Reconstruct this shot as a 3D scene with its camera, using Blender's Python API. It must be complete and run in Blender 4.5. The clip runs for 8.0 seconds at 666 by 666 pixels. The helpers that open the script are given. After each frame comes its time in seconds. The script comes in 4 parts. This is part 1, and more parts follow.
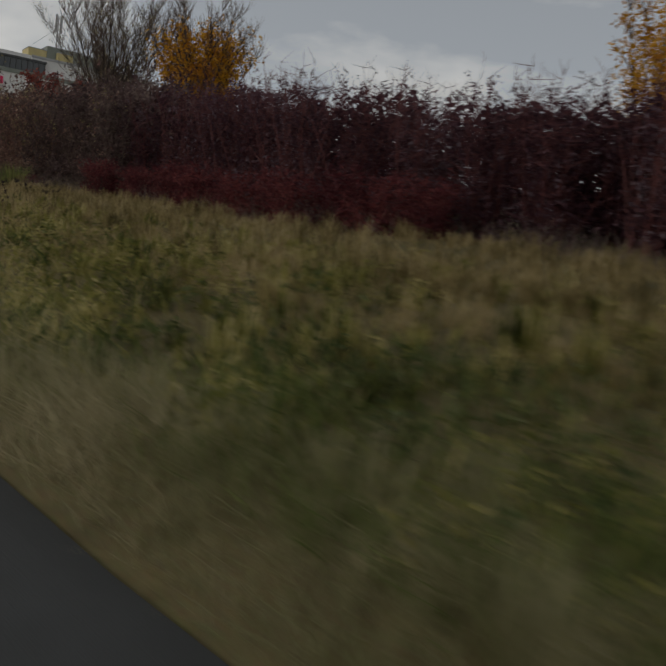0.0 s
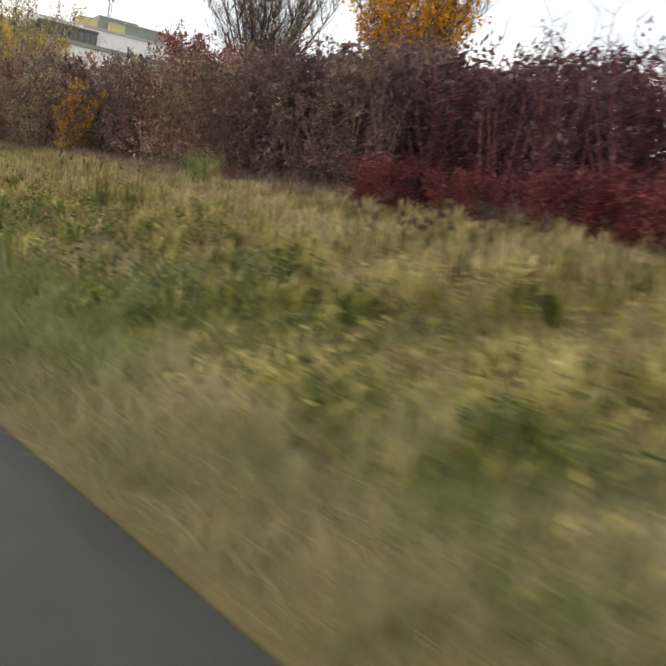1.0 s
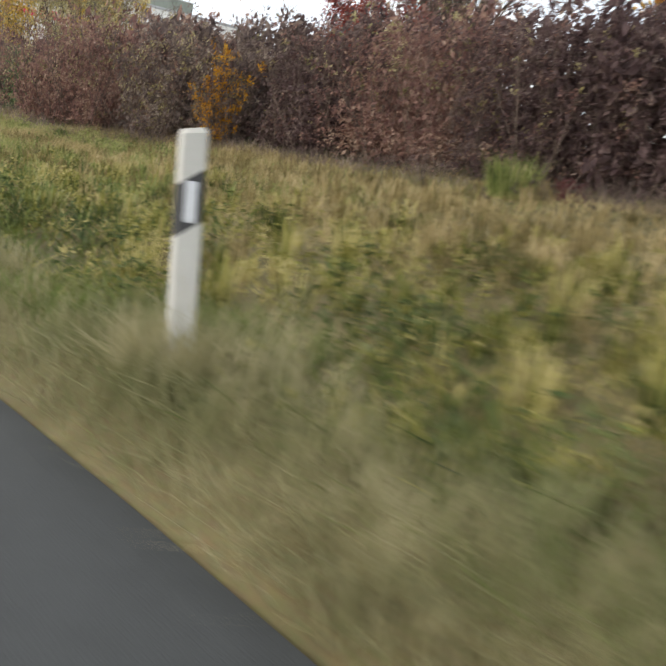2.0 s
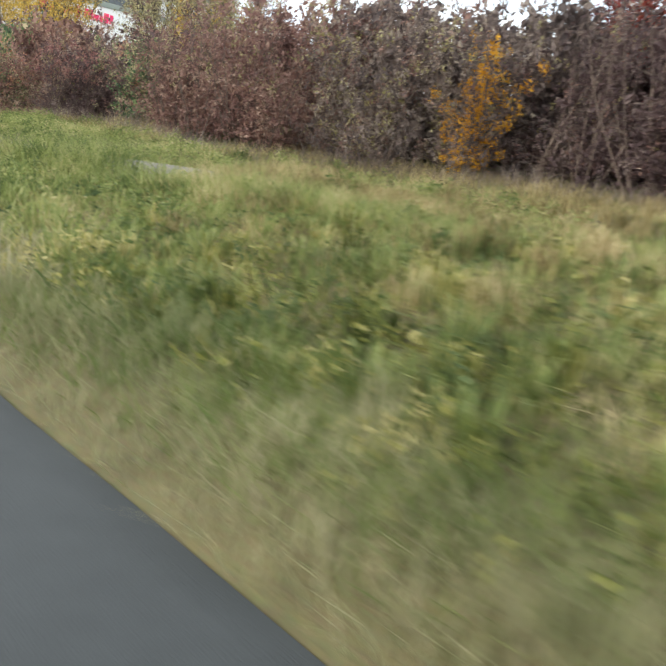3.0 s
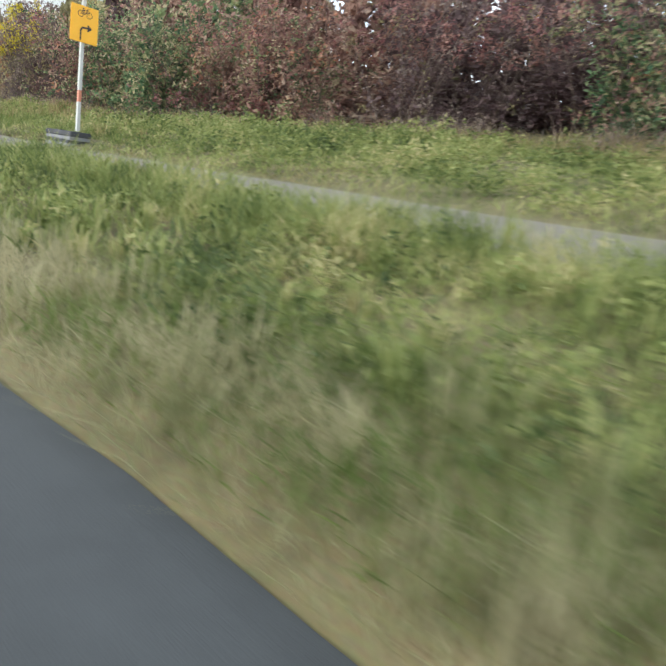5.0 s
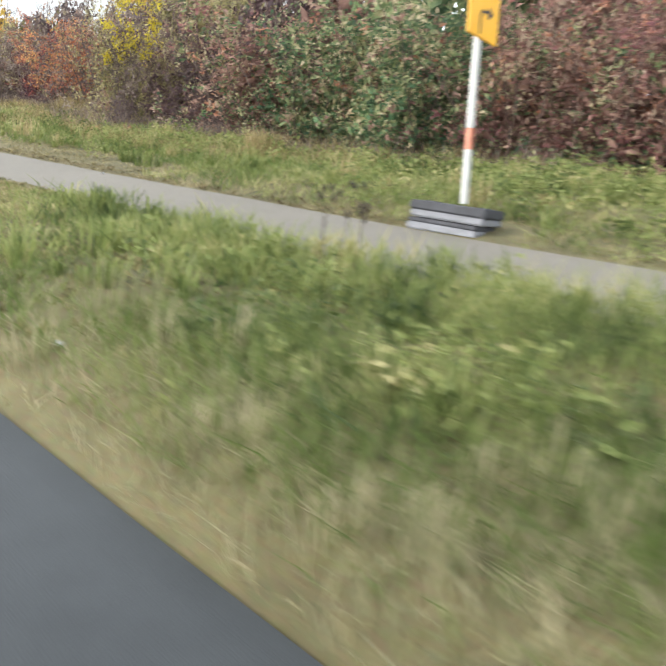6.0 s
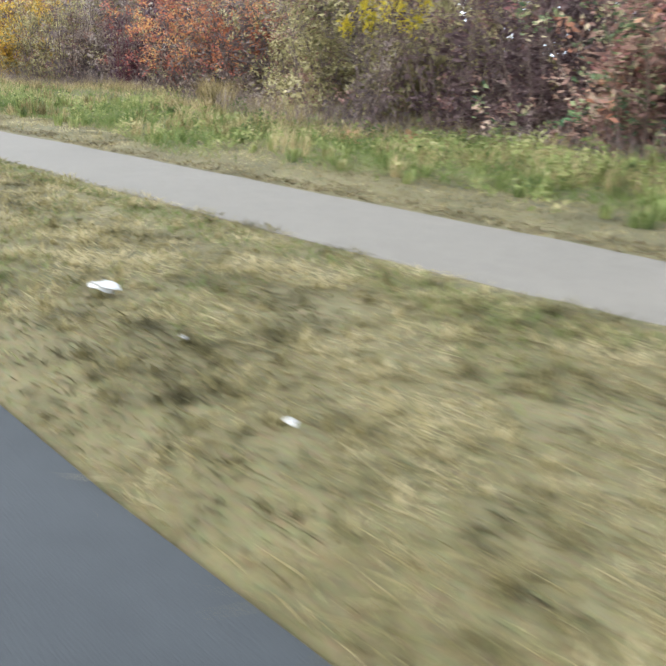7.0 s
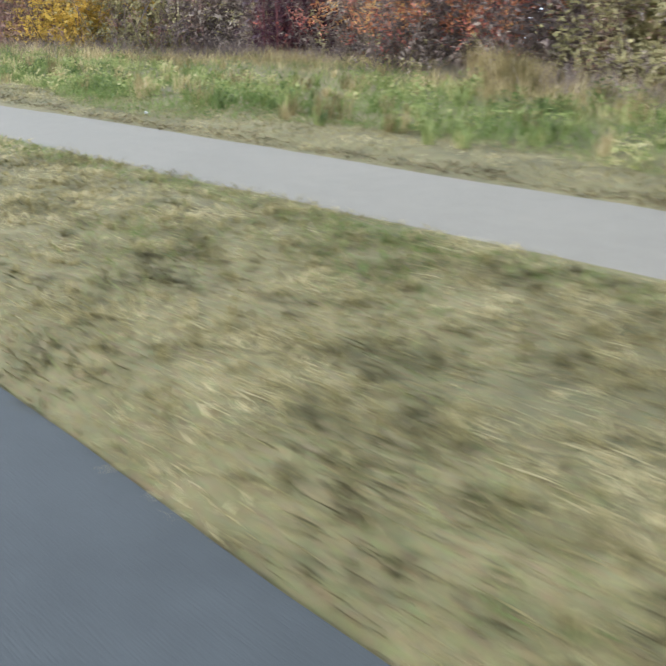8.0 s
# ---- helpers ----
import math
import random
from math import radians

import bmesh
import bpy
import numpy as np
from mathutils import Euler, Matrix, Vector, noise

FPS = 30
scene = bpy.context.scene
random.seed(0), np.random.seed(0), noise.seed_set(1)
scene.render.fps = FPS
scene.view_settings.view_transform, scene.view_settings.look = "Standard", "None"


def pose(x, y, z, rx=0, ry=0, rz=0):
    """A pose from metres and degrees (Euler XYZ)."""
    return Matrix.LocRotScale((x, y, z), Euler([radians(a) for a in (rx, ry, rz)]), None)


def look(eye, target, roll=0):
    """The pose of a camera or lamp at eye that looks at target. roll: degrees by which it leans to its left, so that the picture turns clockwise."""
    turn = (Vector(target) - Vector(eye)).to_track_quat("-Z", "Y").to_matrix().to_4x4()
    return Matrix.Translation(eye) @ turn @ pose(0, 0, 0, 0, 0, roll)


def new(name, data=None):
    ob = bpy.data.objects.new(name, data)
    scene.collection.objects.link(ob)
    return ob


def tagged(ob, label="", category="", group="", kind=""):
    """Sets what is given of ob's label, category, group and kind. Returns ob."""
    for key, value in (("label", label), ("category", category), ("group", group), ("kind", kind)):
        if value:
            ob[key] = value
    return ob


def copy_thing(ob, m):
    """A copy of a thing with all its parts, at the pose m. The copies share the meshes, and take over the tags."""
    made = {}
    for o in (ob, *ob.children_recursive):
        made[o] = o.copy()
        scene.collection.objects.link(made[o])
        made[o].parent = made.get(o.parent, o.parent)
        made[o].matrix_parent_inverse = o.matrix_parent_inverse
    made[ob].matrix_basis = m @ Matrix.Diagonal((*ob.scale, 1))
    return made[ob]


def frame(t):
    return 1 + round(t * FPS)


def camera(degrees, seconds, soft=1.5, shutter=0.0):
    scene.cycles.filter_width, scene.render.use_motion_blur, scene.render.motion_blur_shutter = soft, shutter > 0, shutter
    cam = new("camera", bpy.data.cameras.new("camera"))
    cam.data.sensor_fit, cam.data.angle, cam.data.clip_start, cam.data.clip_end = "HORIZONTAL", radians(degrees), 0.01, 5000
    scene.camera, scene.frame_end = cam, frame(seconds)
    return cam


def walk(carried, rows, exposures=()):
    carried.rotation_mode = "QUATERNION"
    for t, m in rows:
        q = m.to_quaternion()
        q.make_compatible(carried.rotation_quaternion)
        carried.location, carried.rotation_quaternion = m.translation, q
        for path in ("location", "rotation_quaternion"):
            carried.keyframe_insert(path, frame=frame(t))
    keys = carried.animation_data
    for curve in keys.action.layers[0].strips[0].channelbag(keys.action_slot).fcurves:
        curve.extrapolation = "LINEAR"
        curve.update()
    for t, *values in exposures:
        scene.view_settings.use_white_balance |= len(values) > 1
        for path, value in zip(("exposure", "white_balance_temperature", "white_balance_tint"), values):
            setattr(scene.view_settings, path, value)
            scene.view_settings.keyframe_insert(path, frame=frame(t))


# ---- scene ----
cam = camera(45.93, 8.0, 1.6, 0.22)
PATH = [
    (0, pose(-0.004, 0.000, 1.196, 82.74, -7.38, -43.85)),
    (0.5, pose(0.011, 5.180, 1.201, 82.63, -9.16, -43.10)),
    (1, pose(-0.015, 10.377, 1.197, 81.05, -8.64, -42.10)),
    (1.5, pose(-0.022, 15.231, 1.201, 80.71, -8.57, -42.01)),
    (1.8, pose(0.005, 18.050, 1.201, 80.40, -9.57, -41.86)),
    (1.9, pose(0.010, 18.985, 1.204, 80.69, -9.13, -41.52)),
    (2, pose(-0.014, 19.919, 1.200, 79.26, -8.49, -41.84)),
    (2.1, pose(0.001, 20.852, 1.201, 79.20, -8.86, -41.88)),
    (2.2, pose(0.012, 21.784, 1.193, 80.06, -9.90, -42.20)),
    (3.3, pose(0.002, 31.445, 1.197, 79.13, -8.68, -40.77)),
    (3.5, pose(-0.005, 33.136, 1.204, 79.16, -9.03, -41.21)),
    (4, pose(-0.002, 37.270, 1.200, 77.38, -8.37, -40.15)),
    (4.5, pose(0.011, 41.470, 1.204, 78.06, -9.10, -40.27)),
    (4.7, pose(-0.007, 43.220, 1.194, 78.06, -8.78, -40.65)),
    (5.8, pose(0.009, 52.414, 1.196, 76.87, -6.57, -42.95)),
    (5.9, pose(-0.004, 53.222, 1.203, 77.86, -7.54, -42.92)),
    (6, pose(-0.011, 54.027, 1.202, 78.63, -7.76, -43.30)),
    (6.1, pose(0.009, 54.827, 1.196, 76.66, -7.60, -42.49)),
    (6.5, pose(0.002, 58.021, 1.198, 77.04, -8.14, -42.06)),
    (7, pose(-0.013, 62.004, 1.215, 77.00, -7.86, -44.39)),
    (7.4, pose(-0.002, 65.152, 1.202, 77.26, -7.59, -45.42)),
    (7.5, pose(0.021, 65.937, 1.208, 77.56, -7.27, -46.68)),
    (7.6, pose(-0.005, 66.721, 1.201, 75.55, -7.02, -46.62)),
    (7.7, pose(-0.006, 67.504, 1.199, 73.01, -6.23, -45.84)),
    (7.8, pose(0.000, 68.288, 1.198, 73.38, -6.28, -46.12)),
    (7.9, pose(0.005, 69.072, 1.199, 74.35, -6.02, -46.29)),
    (8, pose(-0.002, 69.856, 1.198, 74.32, -6.29, -46.34)),
]
EXPOSURES = [(0.0, -1.4, 6900, 10), (0.3, -0.85, 7300, 11), (0.6, -0.4, 7300, 11), (1.0, 0.4, 7200, 11), (1.5, 0.05, 7100, 11), (2.0, 0.65, 6700, 9), (2.2, 0.95, 6600, 8), (3.3, 1.15, 6300, 4), (4.0, 1.35, 6250, 5),
             (4.3, 1.3, 6100, 5), (4.5, 0.95, 6000, 5), (6.0, 1.4, 6200, 8), (6.5, 1.36, 6300, 9), (7.0, 1.52, 5850, 8), (8.0, 1.42, 5650, 6)]
walk(cam, PATH, EXPOSURES)

# ---------------------------------------------------------------- light
SUN_AZ, SUN_EL = -62.0, 29.0          # degrees: azimuth from +y towards +x, and elevation
world = bpy.data.worlds.new("overcast_sky")
scene.world = world
world.use_nodes = True
wn, wl = world.node_tree.nodes, world.node_tree.links
wn.clear()
w_out = wn.new("ShaderNodeOutputWorld")
w_bg = wn.new("ShaderNodeBackground")
w_sky = wn.new("ShaderNodeTexSky")
w_sky.sky_type = "NISHITA"
w_sky.sun_disc = False
w_sky.sun_elevation = radians(SUN_EL)
w_sky.sun_rotation = radians(SUN_AZ)
w_sky.dust_density = 3.0
w_tc = wn.new("ShaderNodeTexCoord")
w_map = wn.new("ShaderNodeMapping")
w_map.inputs["Scale"].default_value = (1.0, 1.0, 2.6)
w_noise = wn.new("ShaderNodeTexNoise")
w_noise.inputs["Scale"].default_value = 2.6
w_noise.inputs["Detail"].default_value = 6.0
w_noise.inputs["Roughness"].default_value = 0.52
w_ramp = wn.new("ShaderNodeValToRGB")
w_ramp.color_ramp.elements[0].position = 0.40
w_ramp.color_ramp.elements[0].color = (5.6, 6.2, 7.0, 1)
w_ramp.color_ramp.elements[1].position = 0.60
w_ramp.color_ramp.elements[1].color = (12.0, 12.1, 12.0, 1)
w_mix = wn.new("ShaderNodeMixRGB")
w_mix.inputs[0].default_value = 0.86
wl.new(w_tc.outputs["Generated"], w_map.inputs["Vector"])
wl.new(w_map.outputs["Vector"], w_noise.inputs["Vector"])
wl.new(w_noise.outputs["Fac"], w_ramp.inputs["Fac"])
wl.new(w_sky.outputs["Color"], w_mix.inputs[1])
wl.new(w_ramp.outputs["Color"], w_mix.inputs[2])
# thin cloud near the horizon is brighter than the thick cloud overhead
w_sep = wn.new("ShaderNodeSeparateXYZ")
w_grad = wn.new("ShaderNodeMapRange")
w_grad.inputs["From Min"].default_value, w_grad.inputs["From Max"].default_value = 0.0, 0.7
w_grad.inputs["To Min"].default_value, w_grad.inputs["To Max"].default_value = 1.75, 0.9
w_dim = wn.new("ShaderNodeMixRGB")
w_dim.blend_type = "MULTIPLY"
w_dim.inputs[0].default_value = 1.0
wl.new(w_tc.outputs["Generated"], w_sep.inputs["Vector"])
wl.new(w_sep.outputs["Z"], w_grad.inputs["Value"])
wl.new(w_mix.outputs["Color"], w_dim.inputs[1])
wl.new(w_grad.outputs["Result"], w_dim.inputs[2])
wl.new(w_dim.outputs["Color"], w_bg.inputs["Color"])
w_bg.inputs["Strength"].default_value = 0.1
wl.new(w_bg.outputs["Background"], w_out.inputs["Surface"])

sun = new("sun", bpy.data.lights.new("sun", "SUN"))
sun.data.energy, sun.data.angle, sun.data.color = 1.5, radians(20), (1.0, 0.93, 0.82)
sun_dir = Vector((math.sin(radians(SUN_AZ)) * math.cos(radians(SUN_EL)),
                  math.cos(radians(SUN_AZ)) * math.cos(radians(SUN_EL)), math.sin(radians(SUN_EL))))
sun.matrix_world = look(sun_dir * 60, (0, 0, 0))


# ---------------------------------------------------------------- materials
def material(name):
    m = bpy.data.materials.new(name)
    m.use_nodes = True
    nt = m.node_tree
    return m, nt.nodes, nt.links, nt.nodes["Principled BSDF"]


def ramp(nodes, stops):
    r = nodes.new("ShaderNodeValToRGB")
    e = r.color_ramp.elements
    while len(e) < len(stops):
        e.new(0.5)
    for k, (p, c) in enumerate(stops):
        e[k].position, e[k].color = p, (*c, 1)
    return r


def coords(nodes, links, scale, kind="Object"):
    tc, mp = nodes.new("ShaderNodeTexCoord"), nodes.new("ShaderNodeMapping")
    mp.inputs["Scale"].default_value = scale
    links.new(tc.outputs[kind], mp.inputs["Vector"])
    return mp


def noise_tex(nodes, links, mp, scale, detail=5.0, rough=0.55):
    n = nodes.new("ShaderNodeTexNoise")
    n.inputs["Scale"].default_value, n.inputs["Detail"].default_value, n.inputs["Roughness"].default_value = scale, detail, rough
    links.new(mp.outputs["Vector"], n.inputs["Vector"])
    return n


def mix_col(nodes, links, fac, a, b, mode="MIX"):
    m = nodes.new("ShaderNodeMixRGB")
    m.blend_type = mode
    for k, v in enumerate((fac, a, b)):
        if isinstance(v, (int, float)):
            m.inputs[k].default_value = v
        elif isinstance(v, tuple):
            m.inputs[k].default_value = (*v, 1)
        else:
            links.new(v, m.inputs[k])
    return m.outputs["Color"]


def bump(nodes, links, bsdf, height, strength, distance):
    b = nodes.new("ShaderNodeBump")
    b.inputs["Strength"].default_value, b.inputs["Distance"].default_value = strength, distance
    links.new(height, b.inputs["Height"])
    links.new(b.outputs["Normal"], bsdf.inputs["Normal"])


def plain(name, c, rough=0.6, metal=0.0, vary=0.15, scale=6.0, relief=0.0):
    """One surface colour with soft blotches and fine grain."""
    m, n, l, p = material(name)
    mp = coords(n, l, (1, 1, 1))
    a, b = noise_tex(n, l, mp, scale), noise_tex(n, l, mp, scale * 14, 3.0)
    lo, hi = tuple(v * (1 - vary) for v in c), tuple(min(1, v * (1 + vary)) for v in c)
    r = ramp(n, [(0.3, lo), (0.7, hi)])
    l.new(a.outputs["Fac"], r.inputs["Fac"])
    l.new(mix_col(n, l, 0.12, r.outputs["Color"], b.outputs["Color"], "OVERLAY"), p.inputs["Base Color"])
    p.inputs["Roughness"].default_value, p.inputs["Metallic"].default_value = rough, metal
    if relief:
        bump(n, l, p, b.outputs["Fac"], 0.5, relief)
    return m


def leafy(name, stops, rough=0.6, through_light=0.42, patch=0.7, island=0.8, gain=2.6, clump=5.0, clump_gain=1.5):
    """Leaves or blades: one colour an island, drifting in patches over the ground."""
    m, n, l, p = material(name)
    geo = n.new("ShaderNodeNewGeometry")
    mp = n.new("ShaderNodeMapping")
    mp.inputs["Scale"].default_value = (1, 1, 1)
    l.new(geo.outputs["Position"], mp.inputs["Vector"])
    big = noise_tex(n, l, mp, patch, 3.0)
    r = ramp(n, stops)
    add = n.new("ShaderNodeMath")
    add.operation = "MULTIPLY_ADD"
    add.inputs[1].default_value, add.inputs[2].default_value = gain, -gain / 2
    l.new(big.outputs["Fac"], add.inputs[0])
    sm = n.new("ShaderNodeMath")
    sm.operation, sm.use_clamp = "ADD", True
    sc = n.new("ShaderNodeMath")
    sc.operation = "MULTIPLY_ADD"
    sc.inputs[1].default_value, sc.inputs[2].default_value = island, 0.5 - island / 2
    l.new(geo.outputs["Random Per Island"], sc.inputs[0])
    mid = noise_tex(n, l, mp, clump, 2.0)
    tuft = n.new("ShaderNodeMath")
    tuft.operation = "MULTIPLY_ADD"
    tuft.inputs[1].default_value, tuft.inputs[2].default_value = clump_gain, -clump_gain / 2
    l.new(mid.outputs["Fac"], tuft.inputs[0])
    both = n.new("ShaderNodeMath")
    both.operation = "ADD"
    l.new(tuft.outputs[0], both.inputs[0])
    l.new(add.outputs[0], both.inputs[1])
    l.new(sc.outputs[0], sm.inputs[0])
    l.new(both.outputs[0], sm.inputs[1])
    l.new(sm.outputs[0], r.inputs["Fac"])
    l.new(r.outputs["Color"], p.inputs["Base Color"])
    p.inputs["Roughness"].default_value = rough
    p.inputs["Specular IOR Level"].default_value = 0.25
    tr = n.new("ShaderNodeBsdfTranslucent")
    l.new(r.outputs["Color"], tr.inputs["Color"])
    mx = n.new("ShaderNodeMixShader")
    mx.inputs[0].default_value = through_light
    out = n["Material Output"]
    l.new(p.outputs["BSDF"], mx.inputs[1])
    l.new(tr.outputs["BSDF"], mx.inputs[2])
    l.new(mx.outputs["Shader"], out.inputs["Surface"])
    return m


def asphalt(name, lo, hi, stone, rough=0.85):
    m, n, l, p = material(name)
    mp = coords(n, l, (1, 1, 1))
    big, mid = noise_tex(n, l, mp, 0.6, 6.0), noise_tex(n, l, mp, 7.0, 6.0)
    v = n.new("ShaderNodeTexVoronoi")
    v.inputs["Scale"].default_value = 120.0
    l.new(mp.outputs["Vector"], v.inputs["Vector"])
    r = ramp(n, [(0.3, lo), (0.7, hi)])
    l.new(mix_col(n, l, 0.4, big.outputs["Fac"], mid.outputs["Fac"]), r.inputs["Fac"])
    r2 = ramp(n, [(0.0, stone), (0.45, (0.5, 0.5, 0.5))])
    l.new(v.outputs["Distance"], r2.inputs["Fac"])
    l.new(mix_col(n, l, 0.35, r.outputs["Color"], r2.outputs["Color"], "OVERLAY"), p.inputs["Base Color"])
    p.inputs["Roughness"].default_value = rough
    bump(n, l, p, v.outputs["Distance"], 0.5, 0.004)
    return m


def soil(name):
    m, n, l, p = material(name)
    mp = coords(n, l, (1, 1, 1))
    big, mid, fine = noise_tex(n, l, mp, 0.35, 4.0), noise_tex(n, l, mp, 4.0, 6.0), noise_tex(n, l, mp, 40.0, 5.0)
    r = ramp(n, [(0.3, (0.055, 0.048, 0.019)), (0.5, (0.112, 0.095, 0.040)), (0.72, (0.175, 0.146, 0.070))])
    l.new(mix_col(n, l, 0.5, big.outputs["Fac"], mid.outputs["Fac"]), r.inputs["Fac"])
    l.new(mix_col(n, l, 0.45, r.outputs["Color"], fine.outputs["Color"], "OVERLAY"), p.inputs["Base Color"])
    p.inputs["Roughness"].default_value = 0.95
    bump(n, l, p, fine.outputs["Fac"], 0.8, 0.02)
    return m


M_SOIL = soil("soil_with_thatch")
M_ROAD = asphalt("road_asphalt", (0.024, 0.027, 0.029), (0.040, 0.044, 0.047), (0.62, 0.62, 0.62))
M_PATH = asphalt("path_asphalt", (0.120, 0.107, 0.088), (0.152, 0.135, 0.111), (0.58, 0.58, 0.58))
M_BARK = plain("bark", (0.055, 0.044, 0.036), 0.9, 0, 0.3, 9.0, 0.004)
M_TWIG = plain("twig_bark", (0.120, 0.085, 0.068), 0.85, 0, 0.3, 6.0)
M_REDTWIG = plain("red_twig_bark", (0.115, 0.030, 0.032), 0.7, 0, 0.3, 6.0)
M_POST = plain("white_post_plastic", (0.46, 0.45, 0.42), 0.45, 0, 0.06, 10.0)
M_BLACK = plain("black_foil", (0.022, 0.022, 0.024), 0.5, 0, 0.2, 10.0)
M_REFLECT = plain("reflector_glass", (0.56, 0.57, 0.60), 0.18, 0, 0.05, 60.0)
M_POLE = plain("white_pole_foil", (0.43, 0.425, 0.40), 0.45, 0, 0.08, 8.0)
M_POLERED = plain("orange_red_foil", (0.46, 0.17, 0.10), 0.45, 0, 0.1, 12.0)
M_RUBBER = plain("grey_recycled_plastic", (0.050, 0.050, 0.056), 0.8, 0, 0.25, 9.0, 0.003)
M_RUBBERLT = plain("pale_grey_plastic_edge", (0.20, 0.20, 0.215), 0.8, 0, 0.2, 9.0, 0.003)
M_YELLOW = plain("yellow_sign_foil", (0.80, 0.40, 0.012), 0.45, 0, 0.05, 6.0)
M_WHITE = plain("white_sign_foil", (0.72, 0.75, 0.78), 0.45, 0, 0.04, 6.0)
M_INK = plain("dark_sign_print", (0.03, 0.018, 0.012), 0.5, 0, 0.1, 10.0)
M_INKBLUE = plain("blue_grey_sign_print", (0.20, 0.27, 0.36), 0.5, 0, 0.1, 10.0)
M_STEEL = plain("galvanised_steel", (0.42, 0.43, 0.44), 0.45, 0.8, 0.1, 8.0)
M_LITTER = plain("white_paper", (0.42, 0.41, 0.39), 0.7, 0, 0.06, 20.0)
M_SEED = plain("dark_seed_head", (0.030, 0.020, 0.015), 0.9, 0, 0.3, 40.0)
M_LITTERGREEN = plain("pale_green_film", (0.20, 0.36, 0.27), 0.5, 0, 0.06, 20.0)
M_WALL = plain("white_cladding", (0.70, 0.70, 0.70), 0.6, 0, 0.05, 0.3)
M_WALLGREY = plain("grey_cladding", (0.34, 0.35, 0.37), 0.6, 0, 0.1, 0.3)
M_WALLDARK = plain("dark_cladding_and_recess_shade", (0.06, 0.065, 0.07), 0.5, 0, 0.15, 0.5)
M_CREAM = plain("yellow_lit_box_side", (0.50, 0.42, 0.20), 0.6, 0, 0.1, 0.4)
M_GREENROOF = plain("green_grey_fascia", (0.20, 0.225, 0.20), 0.6, 0, 0.12, 0.4)
M_SIGNRED = plain("red_sign_letters", (0.75, 0.015, 0.12), 0.4, 0, 0.04, 2.0)
M_GLASS = plain("dark_window_glass", (0.05, 0.06, 0.07), 0.08, 0, 0.1, 0.5)

